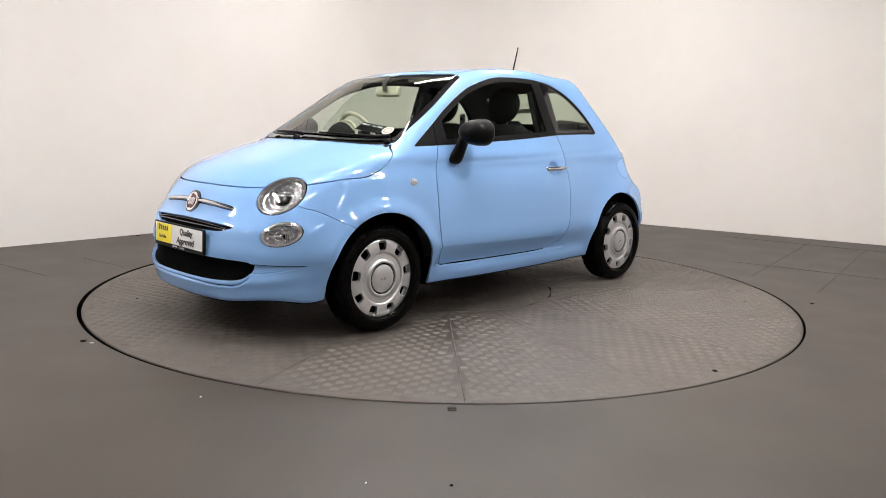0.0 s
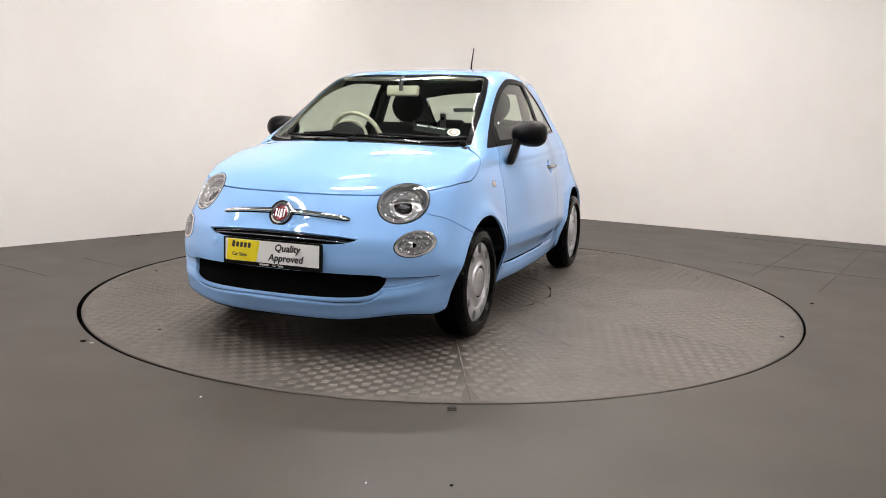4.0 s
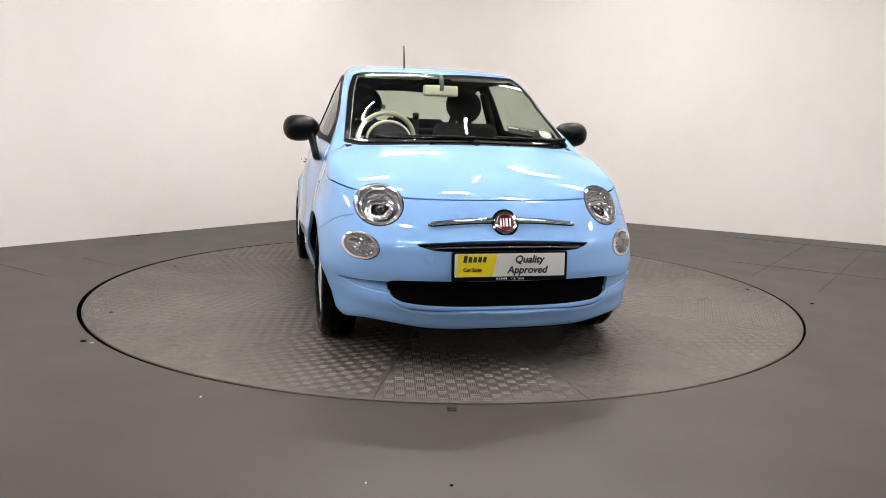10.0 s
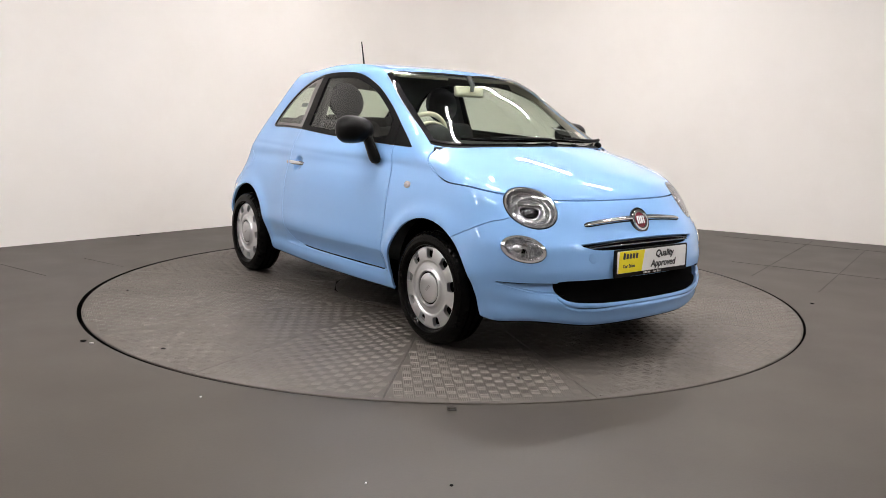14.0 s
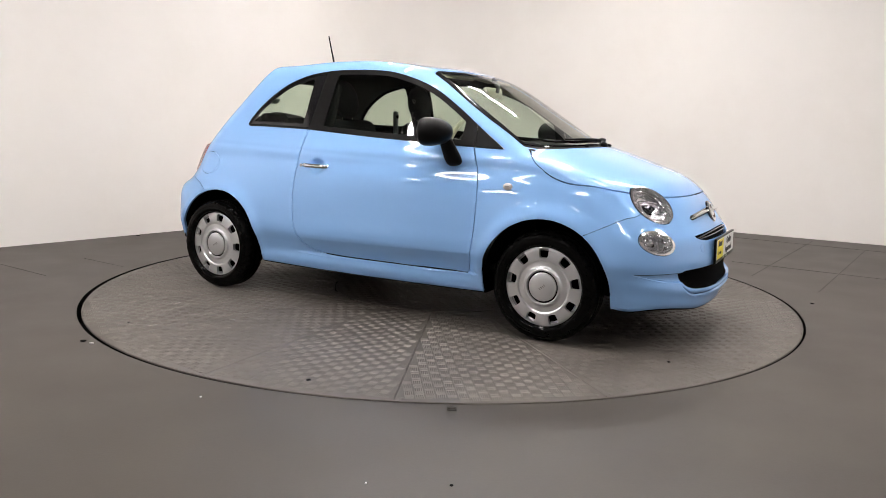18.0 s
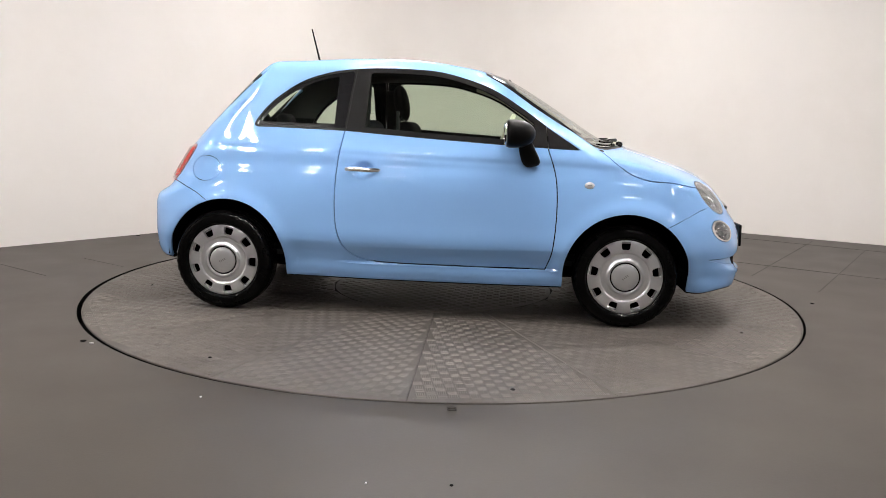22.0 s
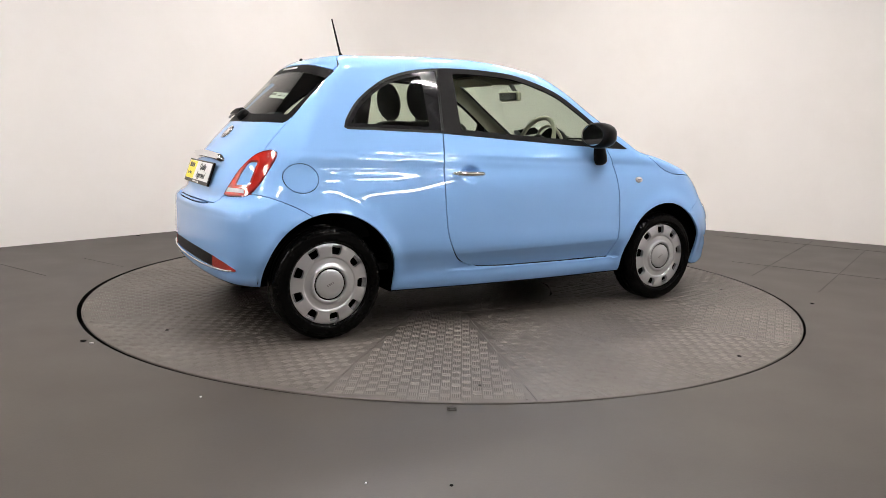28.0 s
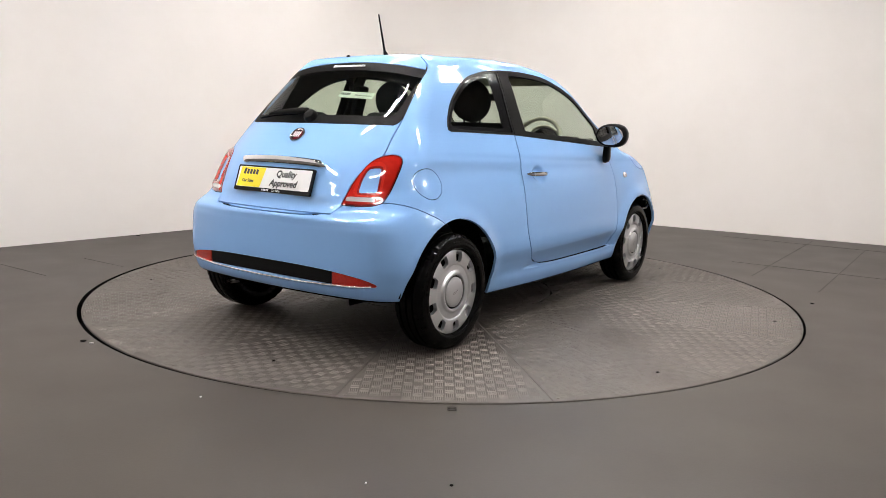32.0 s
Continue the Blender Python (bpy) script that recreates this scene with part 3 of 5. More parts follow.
def platform():
    root = new("turntable")
    tagged(root, "round revolving platform of worn steel tread plate", "turntable")
    # deck all black: shade of the seams and edge gap put into its colour
    part("deck", lathe([(0.001, -0.0068), (DISC_R - 0.004, -0.0068), (DISC_R, -0.010), (DISC_R, -0.06), (0.001, -0.06)], 200, "z"), M["gap_black"], root)
    part("edge_band", lathe([(DISC_R - 0.0065, -0.0066), (DISC_R - 0.0065, 0.0), (DISC_R - 0.002, 0.0), (DISC_R, -0.002), (DISC_R, -0.0066)], 220, "z"), M["tread_steel"], root, "steel edge band")
    rim = [(CENTRE_R * math.cos(radians(a)) * 0.98, CENTRE_R * math.sin(radians(a)) * 0.98) for a in range(0, 360, 3)]
    centre = part("centre_plate", plate_bm(rim, 0.006), M["tread_steel"], root, "round centre sheet of tread plate")
    centre.location = (0, 0, -0.006)
    part("tread_pattern", tread_bars(lambda x, y: math.hypot(x, y) < CENTRE_R - 0.04), None, centre)["kind"] = "stuff"
    sheet_me, bars = tread_sector()
    for k in range(SECTORS):
        m = pose(0, 0, -0.006, 0, 0, SEAM_AT + 360 / SECTORS * (k + 0.5))
        panel = part("tread_panel", sheet_me, None, root)
        panel.matrix_local = m
        b = part("tread_pattern", bars, None, panel)
        b["kind"] = "stuff"
    # bolts, chips and dark spots
    for x, y, r in ((0.368, 2.136, 0.014), (-1.2, 1.6, 0.008), (1.75, -0.9, 0.009), (-1.9, -0.4, 0.010), (0.5, -2.05, 0.012), (-0.9, -1.85, 0.009)):
        bm = lathe([(r, 0.0), (r * 0.7, 0.004), (0.001, 0.005)], 12, "z")
        part("dark_bolt", bm, M["gap_black"], root).location = (x, y, 0.0)
    for k in range(SECTORS):
        a = radians(SEAM_AT + 360 / SECTORS * k)
        for r in (DISC_R - 0.035,):
            for d in (-0.014, 0.014):
                bm = lathe([(0.009, 0.0), (0.009, 0.0015), (0.001, 0.002)], 12, "z")
                part("rim_screw", bm, M["tread_worn"], root).location = (r * math.cos(a + d), r * math.sin(a + d), 0.0)
    return root


turntable = platform()


def floor_marks():
    """Joints between the floor's slabs where they still show, a painted mark, chips."""
    u = Vector((0.574, 0.819))
    w = Vector((u.y, -u.x))
    bm = bmesh.new()

    def bar(a, b, width):
        d = (b - a)
        ang = math.degrees(math.atan2(d.y, d.x))
        mid = (a + b) / 2
        bmesh.ops.create_cube(bm, size=1, matrix=pose(mid.x, mid.y, 0.0008, 0, 0, ang) @ Matrix.Diagonal((d.length, width, 0.0024, 1)))
    o = Vector((2.40, 0.68))
    for k in range(0, 6):
        a = o + w * 0.53 * k
        bar(a - u * (0.0 if k < 1 else 0.3), a + u * (2.55 - 0.30 * k), 0.007)
    for k in (1, 4):
        a = o + u * (0.05 + 0.55 * k)
        bar(a - w * (0.1 + 0.2 * k), a + w * (1.2 + 0.3 * k), 0.004)
    for c, d in ((-1.58, (-3.05, -2.25)), (-1.045, (-2.70, -2.16))):
        bar(u * c + w * d[0], u * c + w * d[1], 0.003)
    me = bpy.data.meshes.new("floor_joints")
    bm.to_mesh(me)
    bm.free()
    me.materials.append(M["floor_joint"])
    tagged(new("floor_joints", me), "faint dark joints between floor slabs", "floor joint", kind="structure")
    for y in (-2.318, -2.340):
        bm = tube([(0.047 + 0.018 * math.cos(a), y + 0.009 * math.sin(a), 0.002) for a in np.linspace(0, 2 * math.pi, 21)], 0.0016, 6)
        me = bpy.data.meshes.new("floor_mark")
        bm.to_mesh(me)
        me.materials.append(M["floor_joint"])
        tagged(new("floor_mark", me), "small dark painted loop on the floor", "floor mark", "floor marks")
    rnd = random.Random(8)
    for x, y, r, mt in ((0.042, -2.97, 0.007, "gap_black"), (-0.22, -2.97, 0.004, "ink_white"), (-0.95, -2.27, 0.005, "ink_white"), (2.425, -0.264, 0.014, "gap_black"), (-1.76, -1.545, 0.016, "gap_black"), (-1.70, -1.58, 0.012, "lamp_white"), (-2.9, 1.95, 0.02, "gap_black")):
        pts = [(r * rnd.uniform(0.6, 1.2) * math.cos(a), r * rnd.uniform(0.5, 1.0) * math.sin(a)) for a in np.linspace(0, 2 * math.pi, 9, endpoint=False)]
        me = bpy.data.meshes.new("floor_chip")
        plate_bm(pts, 0.004).to_mesh(me)
        me.materials.append(M[mt])
        tagged(new("floor_chip", me), "small loose chip on the grey floor", "debris", "floor chips").location = (x, y, 0.0)


floor_marks()
# ---- the car ----
car = new("small_car")
tagged(car, "light blue glossy three-door hatchback with black mirrors and silver wheel covers", "car")


def axis_dist(v, centre, axis_u, axis_v, a, b):
    """Ellipse about a centre in the plane of two axes; negative inside, roughly in metres."""
    d = v - np.array(centre)
    u = np.array(axis_u) / np.linalg.norm(axis_u)
    w = np.array(axis_v) - u * (u @ np.array(axis_v))
    w = w / np.linalg.norm(w)
    n = np.cross(u, w)
    f = (np.hypot(d @ u / a, d @ w / b) - 1) * min(a, b)
    return np.where(np.abs(d @ n) < 0.16, f, 1.0)


def chain(top, bottom):
    return np.array(list(top) + list(bottom))


HEAD_C, HEAD_U, HEAD_V = (0.470, -0.549, 0.729), (0.137, 0.209, -0.014), (-0.183, 0.001, 0.19)
HEAD_LONG, HEAD_SHORT, HEAD_A, HEAD_B = (0.713, 0.535, -0.453), (-0.150, 0.748, 0.647), 0.133, 0.105
FOG_C, FOG_U, FOG_V = (0.532, -0.640, 0.549), (0.685, 0.698, -0.208), (-0.091, 0.365, 0.927)
FOG_A, FOG_B = 0.106, 0.060
DLO_TOP = curve_pts([(-2.158, 1.070), (-2.133, 1.125), (-2.050, 1.222), (-1.898, 1.328), (-1.736, 1.383), (-1.572, 1.405), (-1.409, 1.411), (-1.246, 1.408), (-1.084, 1.395), (-0.922, 1.356), (-0.760, 1.295), (-0.598, 1.196), (-0.437, 1.082), (-0.272, 0.975)], 6)
DLO = chain(DLO_TOP, [(-0.40, 0.979), (-0.755, 0.997), (-1.14, 1.019), (-1.60, 1.049), (-2.02, 1.060), (-2.135, 1.060)])
DOOR = chain(curve_pts([(-1.565, 1.30), (-1.606, 1.04), (-1.633, 0.84), (-1.637, 0.62), (-1.615, 0.47), (-1.548, 0.365), (-1.43, 0.322), (-1.25, 0.313)], 6),
             chain(curve_pts([(-0.44, 0.312), (-0.408, 0.42), (-0.392, 0.62), (-0.402, 0.82), (-0.45, 0.975)], 5), [(-0.47, 1.08), (-0.9, 1.30)]))
HOOD_SEAM = knots([(-0.3, 1.06), (-0.18, 0.99), (-0.15, 0.968), (-0.065, 0.898), (0.0, 0.855), (0.071, 0.828), (0.235, 0.811), (0.37, 0.785), (0.48, 0.763), (0.8, 0.760)])
HOOD_REAR = knots([(0.0, 0.046), (0.2, 0.03), (0.4, -0.035), (0.55, -0.112), (0.65, -0.185), (0.8, -0.30)])
HATCH_Y = knots([(0.6, 0.39), (0.675, 0.40), (0.714, 0.428), (0.83, 0.470), (0.942, 0.528), (1.025, 0.523), (1.085, 0.520), (1.2, 0.500), (1.3, 0.478), (1.365, 0.465), (1.40, 0.446), (1.425, 0.415), (1.45, 0.375), (1.55, 0.30)])
BUMPER_F = knots([(0.15, 0.545), (0.255, 0.597), (0.385, 0.662), (0.45, 0.692), (0.49, 0.76), (0.53, 0.9)])
BUMPER_R = knots([(-2.9, 0.672), (-2.79, 0.674), (-2.755, 0.708), (-2.65, 0.733), (-2.51, 0.696), (-2.418, 0.65), (-2.35, 0.60), (-2.1, 0.42)])
TAIL_U = np.array([0.439, -0.899, 0.0])
TAIL_LAMP = chain(curve_pts([(-0.820, 0.716), (-0.801, 0.754), (-0.778, 0.806), (-0.746, 0.859), (-0.702, 0.913), (-0.654, 0.940), (-0.601, 0.949), (-0.566, 0.940), (-0.555, 0.915), (-0.561, 0.878), (-0.581, 0.814), (-0.601, 0.763), (-0.622, 0.733), (-0.666, 0.718)], 3), [(-0.752, 0.714)])
TAIL_HOLE = round_poly([(-0.705, 0.886), (-0.640, 0.889), (-0.650, 0.772), (-0.742, 0.769), (-0.730, 0.830)], [0.024, 0.016, 0.012, 0.012, 0.02], 4)
SCREEN = chain(curve_pts([(0.2, 0.030), (0.0, 0.038), (-0.2, 0.022), (-0.4, -0.043), (-0.55, -0.12), (-0.640, -0.195)], 5),
               chain(curve_pts([(-0.60, -0.45), (-0.565, -0.65), (-0.520, -0.815)], 4), curve_pts([(-0.46, -0.822), (-0.30, -0.782), (0.0, -0.738), (0.2, -0.74)], 4)))
GRILLE = chain(curve_pts([(-0.02, 0.412), (-0.25, 0.412), (-0.48, 0.408)], 3), curve_pts([(-0.515, 0.405), (-0.532, 0.392), (-0.527, 0.360), (-0.503, 0.330), (-0.460, 0.313), (-0.38, 0.305), (-0.25, 0.301), (-0.02, 0.300)], 4))
GRILLE = chain(GRILLE, [(0.1, 0.300), (0.1, 0.412)])
SLOT = chain(curve_pts([(0.05, 0.588), (-0.15, 0.585), (-0.30, 0.578), (-0.418, 0.569)], 4), [(-0.40, 0.562), (-0.345, 0.546), (-0.30, 0.542), (0.05, 0.541)])
REAR_GLASS = chain(curve_pts([(0.1, 1.410), (-0.15, 1.406), (-0.33, 1.390), (-0.462, 1.367), (-0.505, 1.356)], 4), [(-0.515, 1.33), (-0.518, 1.20), (-0.512, 1.098), (-0.500, 1.085), (-0.2, 1.087), (0.1, 1.088)])
STRIP = chain(curve_pts([(0.1, 0.427), (-0.2, 0.426), (-0.40, 0.418), (-0.53, 0.404), (-0.60, 0.392), (-0.643, 0.376), (-0.655, 0.364)], 4), [(-0.645, 0.358), (-0.45, 0.355), (-0.2, 0.359), (0.1, 0.361)])


def cut_shell():
    """Cuts the skin into its panels and openings; returns them by name, the right half of each."""
    out = {}
    rest = skin_mesh(0.0145)
    v = rest[0]

    def arch(v, grow=0.0):
        f = np.ones(len(v))
        for xc, r in ((0.0, 0.345), (-2.283, 0.352)):
            q = np.where(v[:, 2] > 0.295, np.hypot(v[:, 0] - xc, v[:, 2] - 0.295), np.abs(v[:, 0] - xc)) - r - grow
            f = np.minimum(f, q)
        return np.where(v[:, 1] < -0.40, f, 1.0)
    rest = keep(rest, -arch(v))
    full = rest
    out["underbody"] = keep(rest, rest[1][:, 2] + 0.72)
    rest = keep(rest, -rest[1][:, 2] - 0.72)
    f = poly_dist(rest[0][:, [0, 2]], DLO)
    out["dlo"], rest = cut_out(rest, f, 0.002)
    f = np.where(rest[0][:, 2] > 0.95, poly_dist(rest[0][:, [1, 0]], SCREEN), 1.0)
    out["screen"], rest = cut_out(rest, f, 0.003)
    out["head"], rest = cut_out(rest, axis_dist(rest[0], HEAD_C, HEAD_LONG, HEAD_SHORT, HEAD_A, HEAD_B), 0.004)
    out["fog"], rest = cut_out(rest, axis_dist(rest[0], FOG_C, FOG_U, FOG_V, FOG_A, FOG_B), 0.003)
    f = np.where(rest[0][:, 0] < -2.3, poly_dist(np.stack([rest[0] @ TAIL_U, rest[0][:, 2]], 1), TAIL_LAMP), 1.0)
    out["tail"], rest = cut_out(rest, f, 0.004)
    v = rest[0]
    f = np.maximum((HOOD_SEAM(v[:, 0]) - v[:, 2]) * 0.9, HOOD_REAR(-v[:, 1]) - v[:, 0])
    out["hood"], rest = cut_out(rest, f, 0.005)
    f = np.where(rest[0][:, 0] > 0.4, poly_dist(rest[0][:, [1, 2]], GRILLE), 1.0)
    out["grille"], rest = cut_out(rest, f, 0.001)
    f = np.where(rest[0][:, 0] > 0.4, poly_dist(rest[0][:, [1, 2]], SLOT), 1.0)
    out["slot"], rest = cut_out(rest, f, 0.001)
    v = rest[0]
    f = np.where(v[:, 0] > 0.1, (v[:, 2] - BUMPER_F(v[:, 0])) * 0.85, 1.0)
    out["bumper_front"], rest = cut_out(rest, f, 0.003)
    f = np.where(rest[0][:, 0] < -0.2, poly_dist(rest[0][:, [0, 2]], DOOR), 1.0)
    out["door"], rest = cut_out(rest, f, 0.006)
    v = rest[0]
    f = np.where((v[:, 1] < -0.4) & (v[:, 0] < -2.1), (np.hypot((v[:, 0] + 2.420) / 0.087, (v[:, 2] - 0.815) / 0.0715) - 1) * 0.08, 1.0)
    out["fuel"], rest = cut_out(rest, f, 0.004)
    v = rest[0]
    f = np.maximum(np.maximum(-v[:, 1] - HATCH_Y(v[:, 2]), v[:, 0] + 1.965), 0.675 - v[:, 2])
    out["hatch"], rest = cut_out(rest, f, 0.005)
    v = rest[0]
    f = np.where(v[:, 0] < -2.2, (v[:, 2] - BUMPER_R(v[:, 0])) * 0.9, 1.0)
    out["bumper_rear"], rest = cut_out(rest, f, 0.004)
    f = np.where(out["bumper_rear"][0][:, 0] < -2.4, poly_dist(out["bumper_rear"][0][:, [1, 2]], STRIP), 1.0)
    out["strip"], out["bumper_rear"] = cut_out(out["bumper_rear"], f, 0.002)
    f = np.where(out["hatch"][0][:, 0] < -2.1, poly_dist(out["hatch"][0][:, [1, 2]], REAR_GLASS), 1.0)
    out["rear_glass"], out["hatch"] = cut_out(out["hatch"], f, 0.003)
    out["body"] = rest
    # lining: the skin without its windows and lamps, set inwards
    f = np.minimum(poly_dist(full[0][:, [0, 2]], DLO) + 0.012, np.where(full[0][:, 2] > 0.95, poly_dist(full[0][:, [1, 0]], SCREEN) + 0.03, 1.0))
    lining = keep(full, -f)
    f = np.where(lining[0][:, 0] < -2.1, poly_dist(lining[0][:, [1, 2]], REAR_GLASS) + 0.03, 1.0)
    lining = keep(lining, -f)
    for f in (lambda v: axis_dist(v, HEAD_C, HEAD_LONG, HEAD_SHORT, HEAD_A + 0.003, HEAD_B + 0.003), lambda v: axis_dist(v, FOG_C, FOG_U, FOG_V, FOG_A + 0.002, FOG_B + 0.002)):
        lining = keep(lining, -f(lining[0]))
    out["lining"] = lining
    return out


P = cut_shell()
PAINT = M["paint_blue"]
sheet("body_shell", both(P["body"]), PAINT, car, thick=0.014)
hood = sheet("hood", both(P["hood"]), PAINT, car, "light blue bonnet, closed", 0.014)
bumper_front = sheet("front_bumper", both(P["bumper_front"]), PAINT, car, "light blue front bumper with fascia", 0.016)
bumper_rear = sheet("rear_bumper", both(P["bumper_rear"]), PAINT, car, "light blue rear bumper", 0.016)
tailgate = sheet("tailgate", both(P["hatch"]), PAINT, car, "light blue closed tailgate", 0.014)
sheet("underbody", both(P["underbody"]), M["gap_black"], car, "dark underside", 0)


def lined(mesh, name, material):
    v, n, f = mesh
    return sheet(name, (v - n * 0.018, n, f), material, car, thick=0)


lin = both(P["lining"])
roof_zone = lambda v: 1.13 - v[:, 2]
pillar = lambda v: np.maximum(0.985 - v[:, 2], -0.93 - v[:, 0])
front_lining = keep(lin, pillar(lin[0]))
lined(front_lining, "windscreen_pillar_trim", M["cream_trim"])
rest_lining = keep(lin, -pillar(lin[0]))
lined(keep(rest_lining, roof_zone(rest_lining[0])), "headliner", M["headliner"])
# cabin lining; its black also stands in for shade behind the panel gaps
lined(keep(rest_lining, -roof_zone(rest_lining[0])), "inner_lining", M["gap_black"])

# windscreen: clear glass inside a dark printed border, and the scuttle under it
scr = both(P["screen"])
half_f = poly_dist(np.stack([-np.abs(scr[0][:, 1]), scr[0][:, 0]], 1), SCREEN)
clear = np.maximum(half_f + 0.030, scr[0][:, 0] - (HOOD_REAR(np.abs(scr[0][:, 1])) - 0.065))
windscreen = sheet("windscreen", keep(scr, clear), M["windscreen_glass"], car, "clear greenish windscreen", 0.0)
border = keep(scr, -clear)
cowl_f = HOOD_REAR(np.abs(border[0][:, 1])) - 0.045 - border[0][:, 0]
sheet("windscreen_border", keep(border, -cowl_f), M["black_gloss"], car, "black printed glass border", 0.004)
sheet("scuttle_panel", keep(border, cowl_f), M["black_plastic"], car, "black plastic scuttle panel", 0.006, -0.004)

# rear window
rg = both(P["rear_glass"])
f = poly_dist(np.stack([-np.abs(rg[0][:, 1]), rg[0][:, 2]], 1), REAR_GLASS)
rear_window = sheet("rear_window", keep(rg, f + 0.042), M["side_glass"], tailgate, "tinted rear window", 0.0)
sheet("rear_window_border", keep(rg, -f - 0.042), M["black_plastic"], tailgate, "black printed glass border", 0.004)

MIRROR_SIDES = (("right", lambda m: m), ("left", mirrored))
doors = {}
for side_name, turn in MIRROR_SIDES:
    s = -1 if side_name == "right" else 1
    door = sheet("door", turn(P["door"]), PAINT, car, "light blue closed door", 0.014)
    doors[s] = door
    dlo = P["dlo"]
    x, z = dlo[0][:, 0], dlo[0][:, 2]
    d = poly_dist(dlo[0][:, [0, 2]], DLO)
    b_front = -1.492 + 0.04 * (z - 1.04)
    b_mid = -1.600 + 0.10 * (z - 1.04)
    low = np.interp(x, [-2.1, -1.6, -1.14, -0.755, -0.4], [1.060, 1.049, 1.019, 0.997, 0.979])
    door_glass = np.maximum.reduce([d + 0.030, b_front - x, x + 0.535, low + 0.016 - z])
    quarter = np.maximum.reduce([d + 0.013, x - b_mid + 0.012, low + 0.012 - z])
    sheet("side_window", turn(keep(dlo, door_glass)), M["side_glass"], door, "tinted side window, closed", 0.0, -0.006)
    see = np.maximum(d + 0.032, x + 1.672)
    sheet("quarter_window", turn(keep(dlo, np.maximum(quarter, see))), M["side_glass"], car, "tinted fixed rear side window", 0.0, -0.004)
    sheet("quarter_window_border", turn(keep(dlo, np.maximum(quarter, -see))), M["black_gloss"], car, "black printed glass border", 0.0, -0.004)
    frame_all = np.minimum(door_glass, quarter)
    ring = keep(dlo, -frame_all)
    xr, zr = ring[0][:, 0], ring[0][:, 2]
    mid = xr - (-1.600 + 0.10 * (zr - 1.04))
    sheet("quarter_window_frame", turn(keep(ring, mid + 0.0008)), M["black_satin"], car, "black window frame", 0.008)
    dr = keep(ring, -(mid - 0.0008))
    sl = dr[0][:, 0] - (-0.449 - 0.13 * (dr[0][:, 2] - 0.977))
    sheet("door_window_frame", turn(keep(dr, sl + 0.002)), M["black_plastic"], door, "black window frame and pillar cover", 0.008, 0.002)
    sheet("corner_trim", turn(keep(dr, -(sl - 0.002))), M["black_plastic"], car, "black triangular trim", 0.008, 0.001)
    sheet("fuel_flap" if s < 0 else "filler_panel", turn(P["fuel"]), PAINT, car, "round light blue fuel flap, closed" if s < 0 else "", 0.012)
mat("reflector_red", (0.34, 0.016, 0.010), 0.15, coat=0.6, var=0.15, var_scale=120)
sheet("bumper_strip", both(keep(P["strip"], -P["strip"][0][:, 1] - 0.43)), M["black_plastic"], bumper_rear, "black plastic strip", 0.01, -0.004)
for side_name, turn in MIRROR_SIDES:
    sheet("reflector", turn(keep(P["strip"], P["strip"][0][:, 1] + 0.433)), M["reflector_red"], bumper_rear, "red reflector", 0.01, -0.002)

pts = []
for k in range(49):
    y = -0.648 + 1.296 * k / 48
    g = np.array([[-2.78, y, 0.352 + 0.006 * (abs(y) / 0.648) ** 2]])
    for _ in range(7):
        n = skin_normals(g)
        g = g - n * shell(g)[:, None] * 0.85
    pts.append(tuple(g[0] + n[0] * 0.001))
part("trim_line", tube(pts, 0.0042, 8), M["satin_chrome"], bumper_rear, "thin bright trim line")


# ---- wheels ----
def net_from_profile(profile, n):
    """A round net about y with analytic normals: rows of (radius, height)."""
    pr = np.array(profile, float)
    d = np.gradient(pr, axis=0)
    nr = np.stack([-d[:, 1], d[:, 0]], 1)
    nr = nr / np.linalg.norm(nr, axis=1)[:, None]
    a = np.linspace(0, 2 * math.pi, n, endpoint=False)
    c, s = np.cos(a), np.sin(a)
    v = np.concatenate([np.stack([r * c, np.full(n, h), r * s], 1) for r, h in pr])
    nn = np.concatenate([np.stack([q[0] * c, np.full(n, q[1]), q[0] * s], 1) for q in nr])
    return v, nn, grid_faces(len(pr), n, True)


